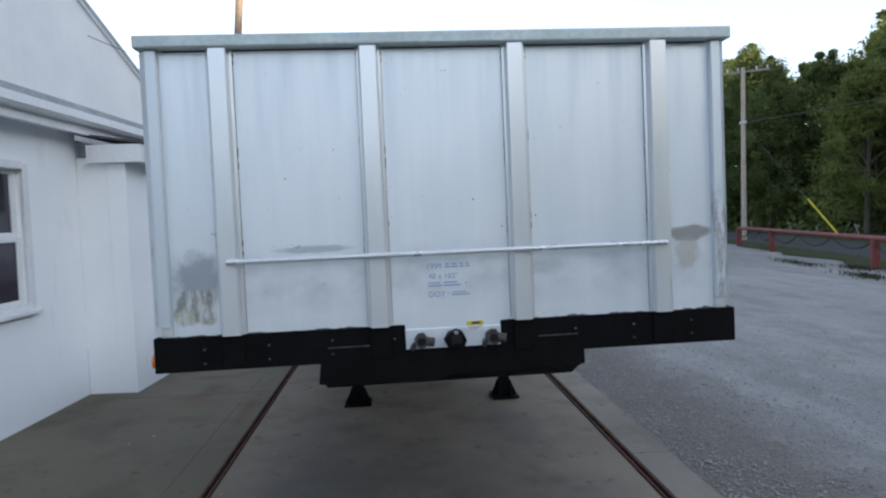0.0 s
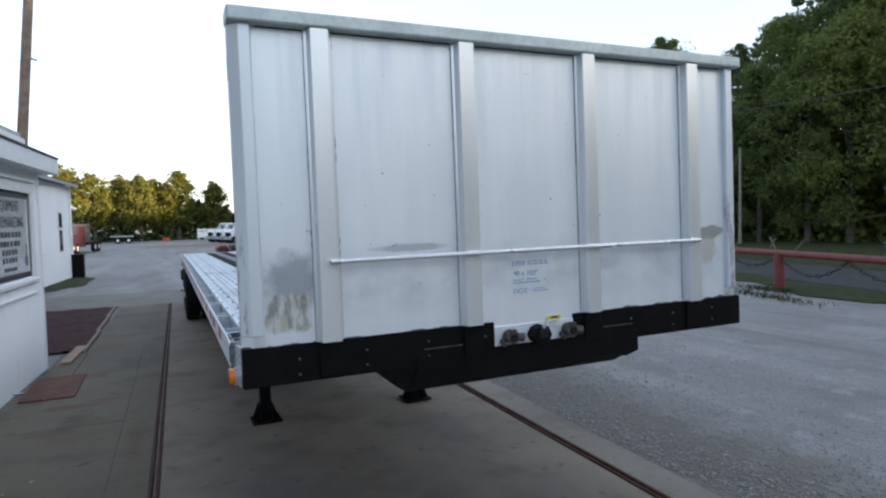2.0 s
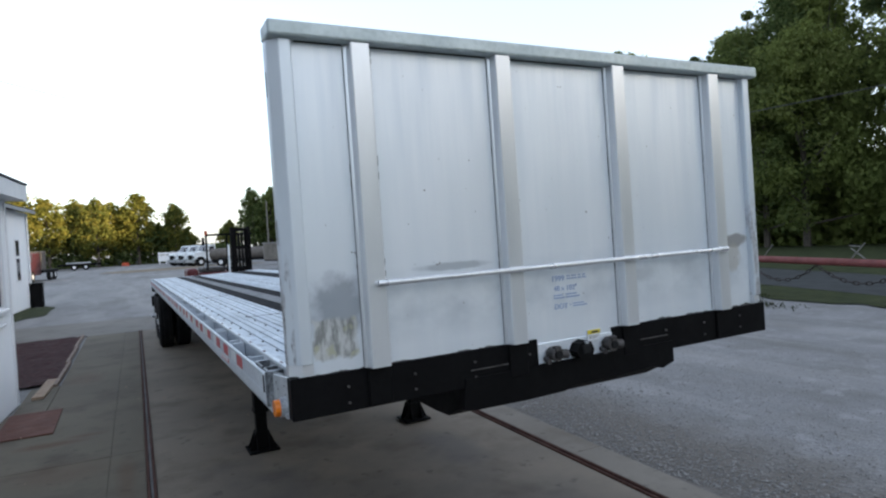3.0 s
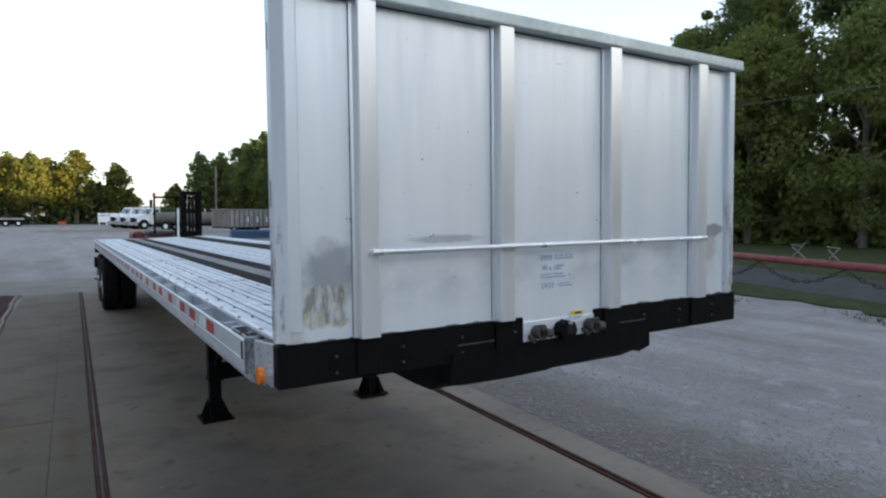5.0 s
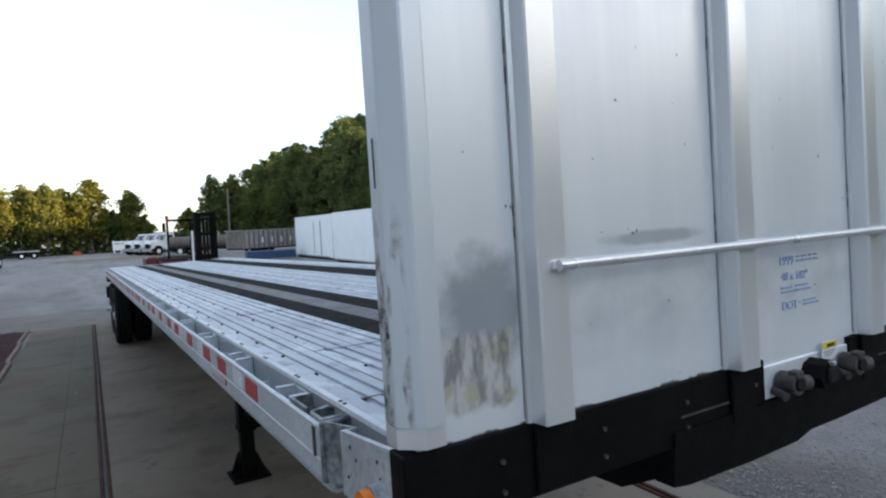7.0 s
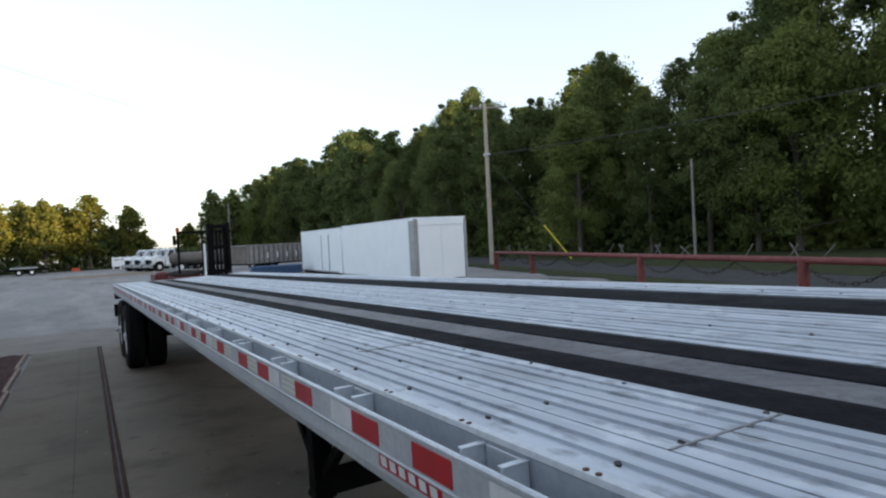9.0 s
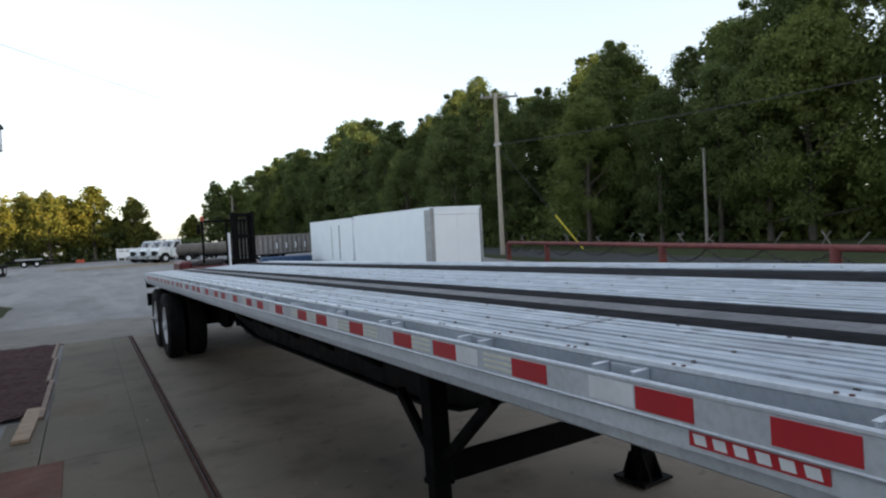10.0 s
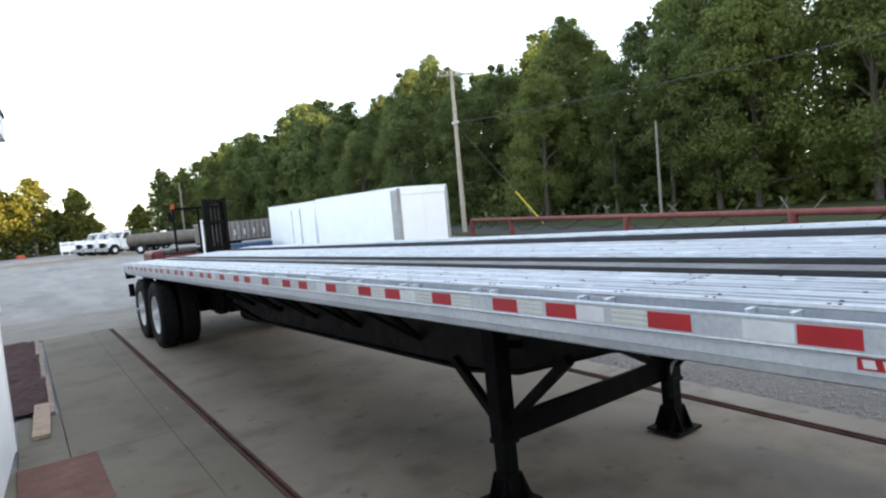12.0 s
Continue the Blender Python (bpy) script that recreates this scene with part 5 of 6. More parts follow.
ground_patch("dirt_patch", 2.6, 64.5, 7.0, 4.2, 4, M_DIRT, "tan bare dirt before the parked trucks", "dirt")
ground_patch("verge", -5.3, 24.2, 0.95, 3.2, 7, M_GRASS, "thin grass and dirt along the foot of the wing wall", "grass")


# ---- trees ----
def crown_mesh(name, seed, h, width, low, count, mat, size=0.34):
    """Leaf clumps set round many lobes, with gaps and an uneven outline."""
    g = np.random.default_rng(seed)
    lobes = []
    for i in range(95):
        t = g.uniform(0, 1) ** 0.85
        z = low + 0.6 + (h - low - 1.2) * t
        reach = width * max(0.12, math.sin(math.pi * (0.14 + 0.83 * t))) ** 0.65
        a = g.uniform(0, 2 * math.pi)
        d = reach * math.sqrt(g.uniform(0.1, 1)) * g.uniform(0.75, 1.1)
        lobes.append((d * math.cos(a), d * math.sin(a), z, g.uniform(0.35, 1.25) * (0.40 + width * 0.15)))
    for i in range(40):
        a, t = g.uniform(0, 2 * math.pi), g.uniform(0.45, 1.0)
        d = width * (1.15 - t) * g.uniform(0.5, 1.6)
        lobes.append((d * math.cos(a), d * math.sin(a), low + (h - low) * t * g.uniform(0.9, 1.07), g.uniform(0.18, 0.5)))
    lobes.append((0, 0, h - 0.7, 0.7))
    lobes = np.array(lobes)
    pick = g.integers(0, len(lobes), count)
    d = g.normal(size=(count, 3))
    d /= np.linalg.norm(d, axis=1)[:, None]
    rad = lobes[pick, 3] * (0.25 + 1.0 * g.uniform(0, 1, count) ** 0.5)
    c = lobes[pick, :3] + d * rad[:, None] * (1.1, 1.1, 0.78)
    c[:, 2] = np.maximum(c[:, 2], 0.1)
    n = d * 0.7 + (0, 0, 0.5) + g.normal(scale=0.6, size=(count, 3))
    n /= np.linalg.norm(n, axis=1)[:, None]
    u = np.cross(n, g.normal(size=(count, 3)))
    u /= np.linalg.norm(u, axis=1)[:, None]
    w = np.cross(n, u)
    s = size * g.uniform(0.4, 1.5, count)[:, None]
    quad = np.stack([c - u * s * 0.5, c - w * s * 0.32 + n * s * 0.10, c + u * s * 0.6, c + w * s * 0.3 + n * s * 0.08], 1)
    me = bpy.data.meshes.new(name)
    me.from_pydata(quad.reshape(-1, 3).tolist(), [], np.arange(count * 4).reshape(-1, 4).tolist())
    me.materials.append(mat)
    return me, lobes


def tree(name, seed, h, width, low, count, mat, label, group, m, size=0.34):
    e = thing(name, label, "tree", group, m=m)
    me, lobes = crown_mesh("crown", seed, h, width, low, count, mat, size)
    crown = new("crown", me)
    crown.parent = e
    g = random.Random(seed)
    top = Vector((g.uniform(-0.3, 0.3), g.uniform(-0.3, 0.3), h * 0.86))
    b_ = rod((0, 0, -0.3), (top.x * 0.4, top.y * 0.4, h * 0.5), 0.24, 8, None, 0.15)
    rod((top.x * 0.4, top.y * 0.4, h * 0.5), top, 0.15, 8, b_, 0.04)
    for k in range(12):
        l = lobes[g.randrange(len(lobes))]
        z0 = max(low * 0.7, l[2] * g.uniform(0.55, 0.75))
        rod((top.x * z0 / h, top.y * z0 / h, z0), (l[0], l[1], l[2]), 0.075, 6, b_, 0.02)
    part("trunk", b_, M_BARK, e, "", True)
    return e


WOOD = "trees of the wooded hillside"
protos = []
HEIGHTS = (13.5, 15.0, 12.0, 16.0, 15.0, 13.5)
# tree heights along the wood's edge, fitted to the skyline the camera sees
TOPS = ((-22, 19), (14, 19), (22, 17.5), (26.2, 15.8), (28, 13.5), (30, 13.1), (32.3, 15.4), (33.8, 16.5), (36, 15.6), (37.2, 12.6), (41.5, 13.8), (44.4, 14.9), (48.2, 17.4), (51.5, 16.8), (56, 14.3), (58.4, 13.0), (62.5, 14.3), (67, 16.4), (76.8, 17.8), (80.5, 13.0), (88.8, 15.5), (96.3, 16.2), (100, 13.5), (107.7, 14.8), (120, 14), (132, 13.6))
for k in range(6):
    h = HEIGHTS[k]
    protos.append(tree("tree", 40 + k, h, 3.3 + 0.3 * (k % 3), 0.3, (30000, 9000)[k > 3], M_LEAF, "tall green broadleaf tree of the wooded hillside", WOOD, pose(60 + 9 * k, 70, 0), 0.19 if k < 4 else 0.38))
front = [(52, -22), (47, -9), (43, 4), (39, 15), (35, 26), (32, 37), (30.5, 50), (29.5, 66), (28.5, 86), (27, 108), (25, 132)]
g = random.Random(8)
used = 0
spots_t = []
for (x0, y0), (x1, y1) in zip(front, front[1:]):
    n = max(2, round(math.hypot(x1 - x0, y1 - y0) / 4.2))
    for i in range(n):
        t = (i + g.uniform(0.0, 0.9)) / n
        for row in range(3):
            off = row * 5.0 + g.uniform(-1.4, 1.4)
            spots_t.append((x0 + (x1 - x0) * t + off, y0 + (y1 - y0) * t + g.uniform(-1.5, 1.5) + row * 0.8, row))
for i, (x, y, row) in enumerate(spots_t):
    p = protos[g.randrange(4) if row < 2 and 10 < y < 72 else g.randrange(4, 6)]
    # rows behind are scaled along the camera's bearings to fit that skyline
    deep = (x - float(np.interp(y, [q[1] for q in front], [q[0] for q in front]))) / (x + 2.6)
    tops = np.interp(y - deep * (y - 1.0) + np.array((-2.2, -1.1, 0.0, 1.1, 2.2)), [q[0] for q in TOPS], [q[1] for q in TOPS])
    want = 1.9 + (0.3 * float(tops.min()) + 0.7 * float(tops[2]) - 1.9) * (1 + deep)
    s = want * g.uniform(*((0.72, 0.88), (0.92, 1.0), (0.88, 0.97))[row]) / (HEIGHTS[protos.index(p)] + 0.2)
    lift = 0.0
    mm = pose(x, y, lift, 0, 0, g.uniform(0, 360)) @ Matrix.Diagonal((s * 0.88, s * 0.88, s, 1))
    if used < 6:
        protos[used].matrix_world = mm
        used += 1
    else:
        q = copy_thing(p, pose(x, y, lift, 0, 0, g.uniform(0, 360)))
        q.scale = (s * 0.88, s * 0.88, s)

# undergrowth at the wood's edge and deeper in
for k, ((x0, y0), (x1, y1)) in enumerate([q for q in zip(front, front[1:])] * 2):
    deep = k >= len(front) - 1
    cnt = int((1500 if deep else 2400) * math.hypot(x1 - x0, y1 - y0) / 10)
    gg = np.random.default_rng(70 + k)
    t = gg.uniform(0, 1, cnt)
    hgt = (6.5 if deep else 3.4) * gg.uniform(0, 1, cnt) ** 1.3
    c = np.stack([x0 + (x1 - x0) * t + (8.0 if deep else 1.2) + gg.normal(0, 0.8, cnt) + hgt * 0.25, y0 + (y1 - y0) * t + gg.normal(0, 0.5, cnt), hgt], 1)
    n = gg.normal(size=(cnt, 3)) + (-0.8, -0.3, 0.4)
    n /= np.linalg.norm(n, axis=1)[:, None]
    u = np.cross(n, gg.normal(size=(cnt, 3)))
    u /= np.linalg.norm(u, axis=1)[:, None]
    w = np.cross(n, u)
    s = gg.uniform(0.25, 0.6, cnt)[:, None] * (2.0 if deep else 1.0)
    quad = np.stack([c - u * s * 0.5, c - w * s * 0.42, c + u * s * 0.5, c + w * s * 0.42], 1)
    me = bpy.data.meshes.new("undergrowth")
    me.from_pydata(quad.reshape(-1, 3).tolist(), [], np.arange(cnt * 4).reshape(-1, 4).tolist())
    me.materials.append(M_LEAF)
    tagged(new("undergrowth", me), "dense green undergrowth at the wood's edge", "shrubs", kind="stuff")

# trees behind the yard, the low sun's gold painted into their leaves
YARD = "trees behind the yard"
back = [(-14.5, 97, 10.4, 3.4), (-11.0, 95, 9.4, 3.0), (-8.0, 98, 9.0, 2.8), (-5.2, 94, 9.0, 2.8), (-3.2, 97, 8.6, 2.8), (-0.2, 95, 10.0, 2.7), (2.2, 98, 5.6, 2.4), (4.7, 95, 8.2, 2.0), (6.0, 97, 4.6, 1.6), (-18.5, 99, 10.5, 3.4), (-23, 98, 11, 3.6), (-1.0, 101, 7.5, 3.0), (-6.8, 103, 9.0, 3.4), (12.9, 100, 5.6, 1.7)]
for i, (x, y, h, w) in enumerate(back):
    tree("tree", 100 + i, h, w, 0.9 + 0.4 * (i % 3), 5200, M_LEAF_GOLD, "yellow-green tree in low sun behind the yard", YARD, pose(x, y, 0, 0, 0, 40 * i), 0.36)
for i, (x, y, h, w) in enumerate([(17.6, 105, 11.0, 2.6), (21.0, 107, 11.6, 3.0), (19.2, 109, 9.5, 2.8)]):
    tree("tree", 130 + i, h, w, 0.6, 5200, M_LEAF, "dark green tree at the end of the wooded hillside", WOOD, pose(x, y, 0, 0, 0, 70 * i), 0.4)
# hedge made tall and dark to stand in for shade low on these trees
cnt = 13000
gg = np.random.default_rng(9)
c = np.stack([gg.uniform(-34, 14, cnt), 96.8 + gg.normal(0, 1.2, cnt), 4.5 * gg.uniform(0, 1, cnt) ** 1.2], 1)
c = c[(np.abs(c[:, 0] + 5.0) > 1.1) | (c[:, 2] > 2.6) | (c[:, 2] < 1.0)]
c[:, 2] *= np.where(c[:, 0] > 6.3, 0.5, 1.0)
cnt = len(c)
u = gg.normal(size=(cnt, 3))
u /= np.linalg.norm(u, axis=1)[:, None]
w = np.cross(u, gg.normal(size=(cnt, 3)))
w /= np.linalg.norm(w, axis=1)[:, None]
s = gg.uniform(0.3, 0.7, cnt)[:, None]
quad = np.stack([c - u * s * 0.5, c - w * s * 0.42, c + u * s * 0.5, c + w * s * 0.42], 1)
me = bpy.data.meshes.new("undergrowth")
me.from_pydata(quad.reshape(-1, 3).tolist(), [], np.arange(cnt * 4).reshape(-1, 4).tolist())
me.materials.append(M_LEAF)
tagged(new("undergrowth", me), "dark hedge, raised to stand in for shade under the trees behind the yard", "shrubs", kind="stuff")
bm_ = bmesh.new()
bmesh.ops.create_grid(bm_, x_segments=10, y_segments=4, size=1, matrix=Matrix.Translation((-10, 100, 0.0)) @ Matrix.Diagonal((45, 8, 1, 1)))
tagged(part("verge", bm_, M_GRASS), "dry grass under the trees behind the yard", "grass", kind="structure")


# unseen ridge added behind the camera to block the low sun from the yard
def ridge(x0, x1, y, h, seed, uneven=0.16):
    bm_ = bmesh.new()
    rows = []
    n = 48
    for i in range(n + 1):
        x = x0 + (x1 - x0) * i / n
        row = []
        for k, (dy, f) in enumerate(((0, 0), (1.5, 0.55), (3.5, 0.9), (6, 1.0), (10, 0.8), (14, 0.0))):
            z = h * f * (1 + uneven * noise.noise(Vector((x * 0.25, dy, seed)))) if f else -0.1
            row.append(bm_.verts.new((x, y - dy, z)))
        rows.append(row)
    for i in range(n):
        for k in range(5):
            bm_.faces.new((rows[i][k], rows[i][k + 1], rows[i + 1][k + 1], rows[i + 1][k]))
    tagged(part("far_wood", bm_, M_LEAF), "unseen ridge added behind the camera to block the low sun", "wood", kind="stuff")


ridge(-80, 12, -60, 11.0, 3.0)
ridge(12, 38, -60, 22.0, 1.0)
ridge(38, 62, -60, 31.0, 1.5)
ridge(62, 104, -60, 26.5, 2.0)
ridge(104, 190, -60, 40.0, 2.5, 0.05)


# ---- parked things in the yard ----
def van_body(x, y, turn, length, h, label, with_door, trim):
    """A white box body standing on the ground; its origin is the corner nearest the scale."""
    e = thing("van_body", label, "truck body", "white truck bodies in the yard", m=pose(x, y, 0, 0, 0, turn))
    part("side", box(0.0, 0.05, 0.05, length, 0.12, h, 0.01), M_VAN, e)
    part("side", box(2.45, 2.5, 0.05, length, 0.12, h, 0.01), M_VAN, e)
    part("back", box(0.05, 2.45, length - 0.05, length, 0.12, h), M_VAN, e)
    part("roof", box(-0.01, 2.51, 0.0, length + 0.01, h, h + 0.06, 0.015), M_VAN, e)
    part("floor_frame", box(0.1, 2.4, 0.2, length - 0.2, 0.0, 0.12), M_BLACK, e)
    part("corner_trim", box(-0.02, 0.16, -0.03, 0.05, 0.10, h - 0.05, 0.006), trim, e, "metal corner trim")
    part("corner_trim", box(2.40, 2.52, -0.03, 0.05, 0.10, h - 0.05, 0.006), trim, e)
    part("side_trim", box(-0.018, -0.001, 0.0, 0.55, 0.12, h - 0.06), trim, e, "side strip")
    part("header", box(0.16, 2.40, -0.02, 0.05, h - 0.28, h - 0.001, 0.01), M_VAN, e)
    for x0, x1 in ((0.17, 1.277), (1.283, 2.39)):
        part("end_door", box(x0, x1, 0.0, 0.04, 0.14, h - 0.285, 0.004), M_VAN, e)
    part("rub_strip", box(-0.016, -0.001, 0.56, length, 0.12, 0.2), M_VANGREY, e)
    if with_door:
        d = part("side_door", box(-0.03, -0.002, 2.2, 3.6, 0.2, h - 0.25, 0.006), M_VAN, e)
        for yy in (2.2, 3.6):
            part("hinge_bar", rod((-0.04, yy, 0.25), (-0.04, yy, h - 0.3), 0.02, 6), M_VANGREY, d)
    return e


van_body(10.35, 23.3, -3.0, 9.4, 2.74, "white truck box body with grey corner trim on the gravel", False, M_VANGREY)
van_body(11.35, 34.2, -2.0, 8.2, 2.72, "white truck box body with a side door on the gravel", True, M_VAN)


def lorry_wheel(parent, x, y, rr, w=0.28):
    b_ = rod((x, y - w / 2, rr), (x, y + w / 2, rr), rr, 20)
    wh = part("wheel", b_, M_RUBBER, parent, "", True)
    part("rim", rod((x, y - w / 2 - 0.012, rr), (x, y - w / 2, rr), rr * 0.45, 16), M_RIM, wh)


def cab_truck(x, y, turn, label):
    """A conventional cab, its bonnet towards local -x."""
    e = thing("cab_truck", label, "truck", "white trucks in a row", m=pose(x, y, -0.03, 0, 0, turn) @ Matrix.Diagonal((0.9, 0.9, 0.9, 1)))
    part("bonnet", prism([(-2.85, 0.75), (-2.9, 1.35), (-2.75, 1.55), (-1.45, 1.70), (-1.45, 0.75)], "y", -0.95, 0.95), M_TRUCK, e)
    cab = part("cab", prism([(-1.45, 0.6), (-1.45, 1.70), (-1.05, 2.38), (-0.85, 2.46), (-0.4, 2.46), (-0.3, 2.36), (-0.3, 0.6)], "y", -1.08, 1.08), M_TRUCK, e)
    part("windscreen", prism([(-1.448, 1.76), (-1.105, 2.34), (-1.075, 2.33), (-1.42, 1.74)], "y", -0.92, 0.92), M_GLASS, cab)
    part("side_window", prism([(-1.22, 1.62), (-0.96, 2.26), (-0.46, 2.26), (-0.46, 1.62)], "y", -1.095, -1.075), M_GLASS, cab)
    part("wheel_arch", prism([(-2.72, 0.5), (-2.62, 0.95), (-2.4, 1.12), (-2.0, 1.12), (-1.78, 0.95), (-1.68, 0.5)], "y", -1.156, -0.9), M_BLACK, e)
    part("headlight", box(-2.93, -2.88, -0.92, -0.62, 0.95, 1.2, 0.01), M_GLASS, e)
    part("door", box(-1.15, -0.42, -1.088, -1.08, 0.75, 1.60), M_TRUCK, cab)
    part("bumper", box(-3.05, -2.85, -1.1, 1.1, 0.45, 0.8, 0.03), M_VANGREY, e)
    part("grille", box(-2.925, -2.90, -0.55, 0.55, 0.85, 1.32), M_BLACK, e)
    part("mudguard", prism([(-2.8, 0.85), (-2.6, 1.2), (-1.85, 1.2), (-1.6, 0.85)], "y", -1.15, -0.93), M_TRUCK, e)
    part("step_tank", box(-1.2, -0.2, -1.1, -0.7, 0.45, 0.72, 0.04), M_GALV, e)
    part("chassis", box(-3.0, 4.5, -0.45, 0.45, 0.6, 0.85), M_BLACK, e)
    part("mirror", box(-1.85, -1.75, -1.35, -1.15, 1.7, 2.15, 0.01), M_BLACK, e)
    for px_ in (-2.2, 2.4, 3.6):
        for s in (-0.95, 0.95):
            lorry_wheel(e, px_, s, 0.5, 0.5 if px_ < 0 else 0.28)
    return e


first = cab_truck(6.6, 68.4, 20, "white conventional cab truck parked in a row")
for x, y, tn in ((5.9, 71.8, 20), (5.2, 75.2, 21)):
    copy_thing(first, pose(x, y, -0.03, 0, 0, tn))

tanker = thing("tank_trailer", "long dull grey tank trailer behind the trucks", "trailer", m=pose(5.6, 61.0, 0, 0, 0, -38))
part("tank", rod((0.0, 0, 1.2), (10.5, 0, 1.2), 0.55, 24), M_TANK, tanker, "", True)
for k in range(5):
    part("band", rod((1.0 + 2.1 * k, 0, 1.2), (1.08 + 2.1 * k, 0, 1.2), 0.565, 24), M_TANK, tanker)
part("frame", box(0.1, 10.4, -0.4, 0.4, 0.5, 0.72), M_BLACK, tanker)
for px_ in (1.4, 8.0, 9.2):
    for s in (-0.8, 0.8):
        lorry_wheel(tanker, px_, s, 0.45)

slat = thing("slatted_trailer", "grey ribbed livestock trailer with sky-white plates as vents", "trailer", m=pose(8.9, 46.5, 0, 0, 0, -72))
M_SLAT = surf("weathered_trailer_side", (0.20, 0.19, 0.18), (0.32, 0.31, 0.30), 3, 0.6, 0.3, 0.2, 40, 0.15)
part("wall", box(-0.03, 0.03, -1.4, 6.5, 0.75, 1.98), M_SLAT, slat)
rib = part("rib", box(2.361, 2.42, -0.05, 0.05, 0.72, 1.975, 0.01), surf("dull_rib_metal", (0.10, 0.095, 0.09), (0.16, 0.155, 0.15), 3, 0.6, 0.2), slat)
rib.matrix_basis = pose(0, -1.35, 0)
for k in range(1, 20):
    again("rib", rib, slat, pose(0, -1.35 + 0.4 * k, 0))
# white plates painted in for bright sky showing through the vents
for k in range(6):
    part("vent_sky_plate", box(2.362, 2.372, 0.12 + k * 0.8, 0.32 + k * 0.8, 1.1, 1.5), M_VAN, slat)
part("roof", box(-0.1, 2.44, -1.5, 6.6, 1.984, 2.06, 0.01), M_SLAT, slat)
part("wall", box(2.3, 2.36, -1.4, 6.5, 0.75, 1.98), M_SLAT, slat)
part("floor", box(0.0, 2.3, -1.4, 6.5, 0.65, 0.75), M_BLACK, slat)
for yy in (0.0, 4.0, 5.2):
    b_ = rod((1.9, yy, 0.42), (2.2, yy, 0.42), 0.45, 18)
    part("wheel", b_, M_RUBBER, slat, "", True)
part("end_wall", box(0.035, 2.295, -1.4, -1.34, 0.76, 1.97), M_TANK, slat)
tarp = thing("covered_pallet", "blue tarpaulin over a low stack in the yard", "tarpaulin", m=pose(9.4, 41.0, 0, 0, 0, -8))
b_ = box(-1.6, 1.6, -0.7, 0.7, -0.03, 0.62, 0.08, None, 2)
part("tarpaulin", b_, M_BLUE, tarp)
part("pallet", box(-1.7, 1.7, -0.75, 0.75, -0.03, 0.08), M_GREYWOOD, tarp)

# truck-mounted forklift behind the trailer
lift = thing("forklift", "dark red forklift with black mast behind the trailer", "forklift", m=pose(1.35, 17.9, 0, 0, 0, 0))
mast = part("mast", box(-0.27, -0.18, -0.35, -0.2, 0.15, 2.58, 0.006), M_BLACK, lift, "black lift mast")
for x0, x1 in ((0.23, 0.32),):
    part("channel", box(x0, x1, -0.35, -0.2, 0.15, 2.58, 0.006), M_BLACK, mast)
for x0, x1, z1 in ((-0.17, -0.09, 2.5), (0.14, 0.22, 2.5), (-0.05, 0.01, 2.4), (0.05, 0.10, 2.4)):
    part("channel", box(x0, x1, -0.28, -0.16, 0.2, z1), M_BLACK, mast)
for z in (2.5, 1.95, 1.3, 0.7):
    part("tie_bar", box(-0.27, 0.32, -0.32, -0.22, z - 0.05, z + 0.05), M_BLACK, mast)
part("ram", rod((-0.34, -0.3, 0.8), (-0.34, -0.3, 2.05), 0.03, 10), M_VAN, lift, "pale hydraulic ram", True)
part("body", box(-1.2, 0.6, 0.0, 1.5, 0.55, 1.22, 0.05), M_DKRED, lift)
part("counterweight", box(-1.52, -1.2, 0.1, 1.3, 0.75, 1.36, 0.06), M_DKRED, lift)
part("exhaust", rod((-0.95, 0.3, 1.2), (-0.95, 0.3, 1.5), 0.04, 8), M_GALV, lift, "dull metal exhaust stub", True)
part("hydraulic_tank", box(-0.35, 0.2, 0.05, 0.5, 1.22, 1.36, 0.03), M_BLACK, lift)
part("engine_cover", box(-1.1, -0.4, 0.1, 1.3, 1.22, 1.38, 0.04), M_HOSE, lift)
for x in (-0.95, -0.35):
    part("guard_post", rod((x, -0.1, 1.3), (x, -0.1, 2.38), 0.03, 8), M_BLACK, lift)
part("guard_roof", box(-0.98, 0.4, -0.12, -0.06, 2.34, 2.40, 0.006), M_BLACK, lift)
part("beacon", rod((-0.95, -0.1, 2.38), (-0.95, -0.1, 2.5), 0.045, 10), M_ORANGE, lift)
part("mirror", box(-1.08, -1.0, -0.12, -0.1, 2.05, 2.3, 0.006), M_BLACK, lift)
for x in (-1.0, 0.4):
    b_ = rod((x - 0.15, 0.2, 0.42), (x + 0.15, 0.2, 0.42), 0.42, 18)
    part("wheel", b_, M_RUBBER, lift, "", True)

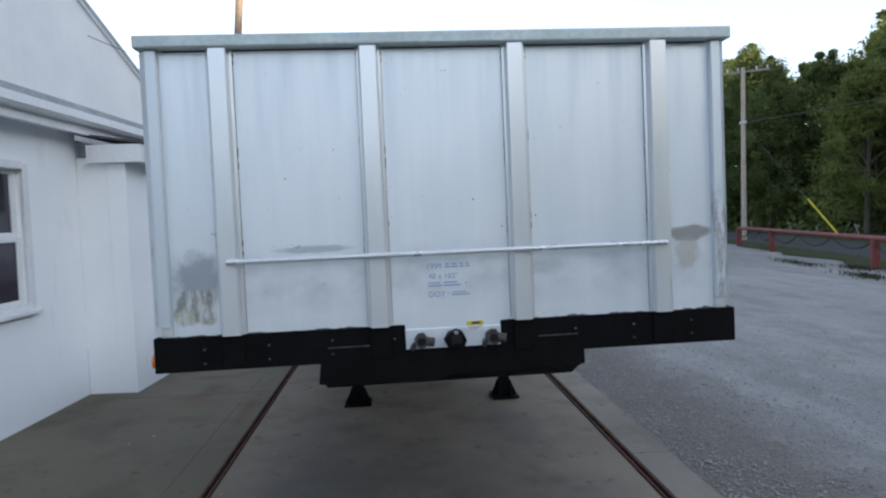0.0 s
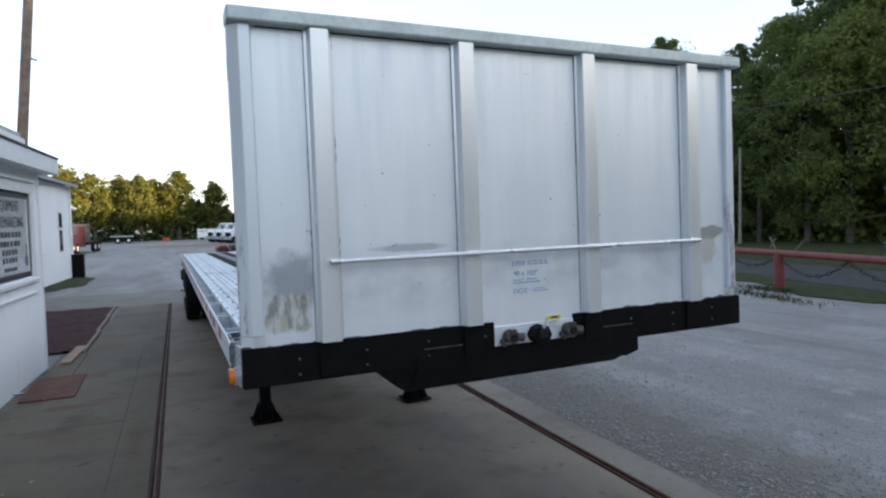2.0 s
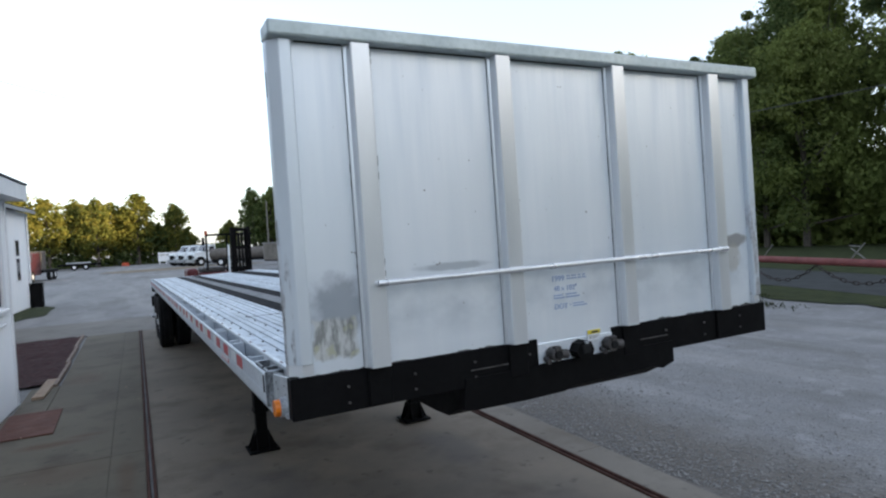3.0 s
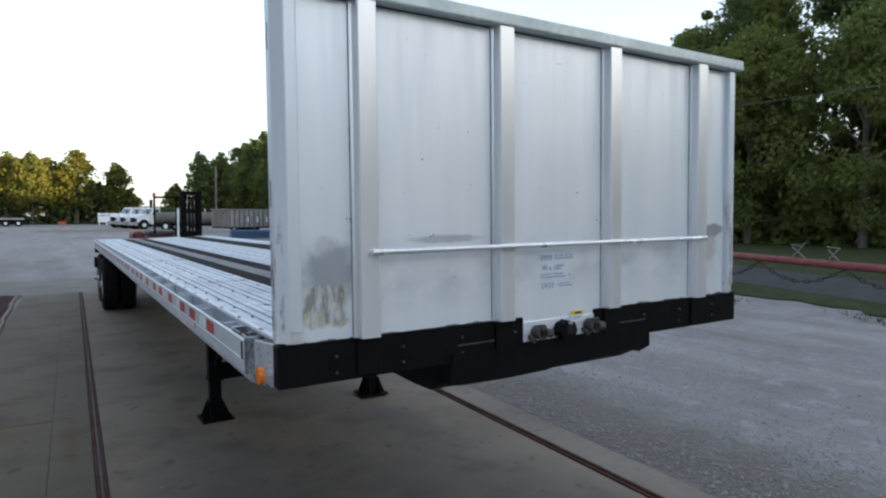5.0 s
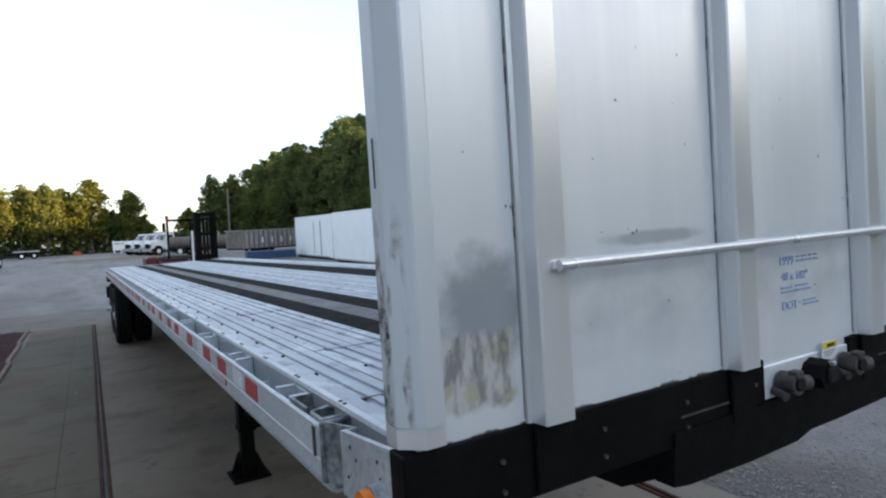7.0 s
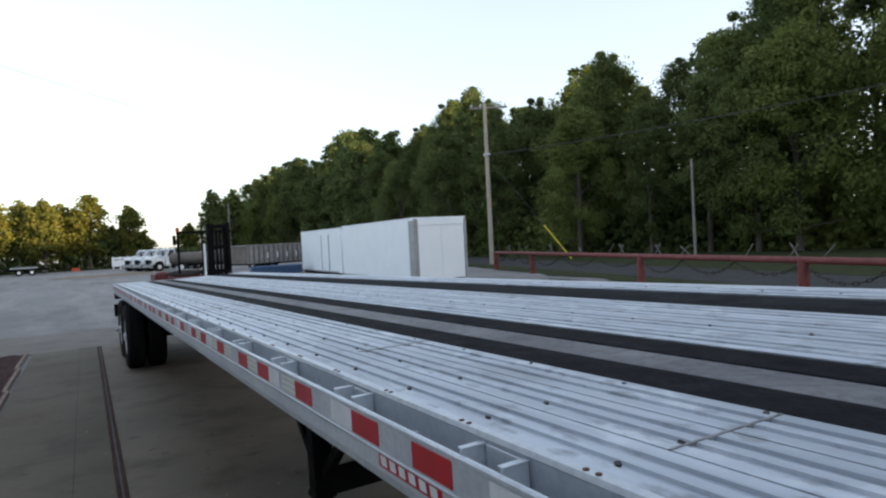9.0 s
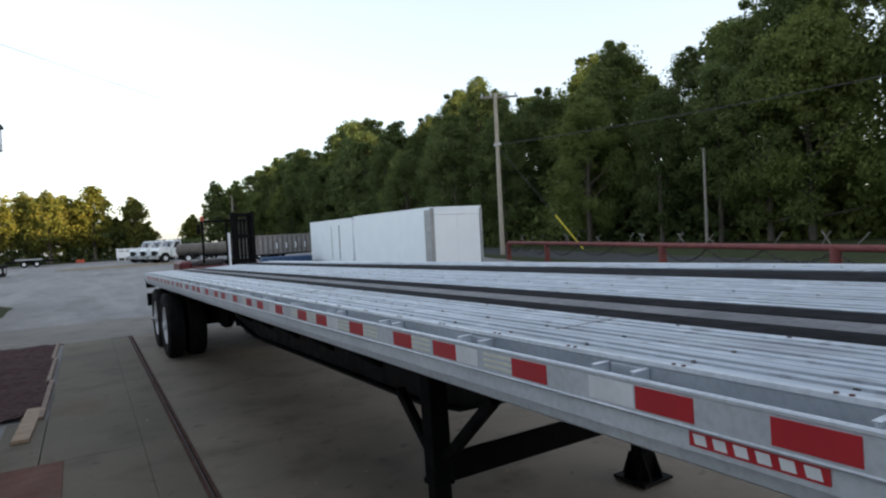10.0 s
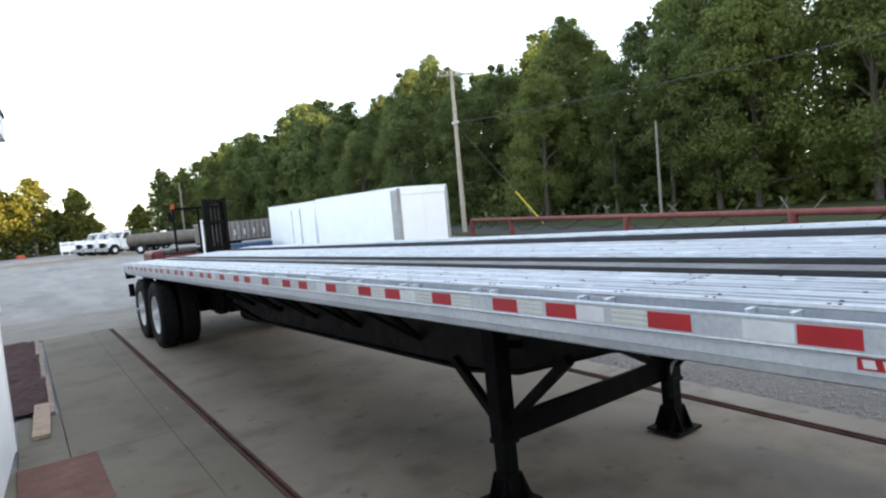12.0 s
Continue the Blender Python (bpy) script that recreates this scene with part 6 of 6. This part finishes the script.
# far left: dark red truck, flat trailer, barrels, fence
rig = thing("tow_truck", "dark red and black recovery truck at the yard's edge", "truck", m=pose(-8.8, 54.5, -0.03, 0, 0, 80) @ Matrix.Diagonal((0.88, 0.88, 0.88, 1)))
part("cab", prism([(-2.4, 0.6), (-2.4, 1.5), (-1.2, 1.7), (-0.9, 2.5), (0.6, 2.55), (0.7, 0.6)], "y", -1.05, 1.05), M_SHADED_RED, rig)
part("windscreen", prism([(-1.21, 1.74), (-0.93, 2.44), (-0.90, 2.43), (-1.18, 1.72)], "y", -0.9, 0.9), M_GLASS, rig)
part("bed", box(0.75, 5.4, -1.15, 1.15, 0.75, 1.0, 0.02), M_BLACK, rig)
part("sleeper", box(0.75, 2.0, -1.1, 1.1, 1.0, 2.7, 0.05), M_TANK, rig)
part("boom", strut((2.1, 0, 1.2), (5.2, 0, 2.3), 0.3, 0.25), M_SHADED_RED, rig)
part("bumper", box(-2.6, -2.4, -1.1, 1.1, 0.4, 0.75, 0.03), M_VANGREY, rig)
for px_ in (-1.7, 3.4, 4.6):
    for s in (-0.95, 0.95):
        lorry_wheel(rig, px_, s, 0.5)
car = thing("flat_trailer", "small flat trailer with a pale cover", "trailer", m=pose(-6.9, 84.0, -0.03, 0, 0, 5))
part("bed", box(-2.3, 2.3, -1.0, 1.0, 0.55, 0.75, 0.02), M_BLACK, car)
part("cover", box(-1.4, 1.2, -0.8, 0.8, 0.75, 0.95, 0.08, None, 2), M_VANGREY, car)
for px_ in (-0.6, 0.6):
    lorry_wheel(car, px_, -0.95, 0.36)
    lorry_wheel(car, px_, 0.95, 0.36)
heap = thing("barrier", "orange plastic barrier by the trees", "barrier", m=pose(-2.0, 91.0, -0.03) @ Matrix.Diagonal((0.75, 0.75, 0.75, 1)))
part("block", prism([(-0.7, 0), (0.7, 0), (0.5, 0.6), (-0.5, 0.6)], "y", -0.3, 0.3), M_ORANGE, heap)
fence = thing("board_fence", "low white board fence at the yard's edge", "fence", m=pose(4.4, 88.0, -0.03, 0, 0, 2))
for k in range(7):
    part("post", box(-2.4 + 0.8 * k, -2.28 + 0.8 * k, -0.06, 0.06, 0, 1.6), M_TRIM, fence)
part("board", box(-2.5, 2.6, -0.08, -0.061, 0.35, 1.15), M_TRIM, fence)
part("board", box(-2.5, 2.6, -0.08, -0.061, 1.25, 1.5), M_TRIM, fence)
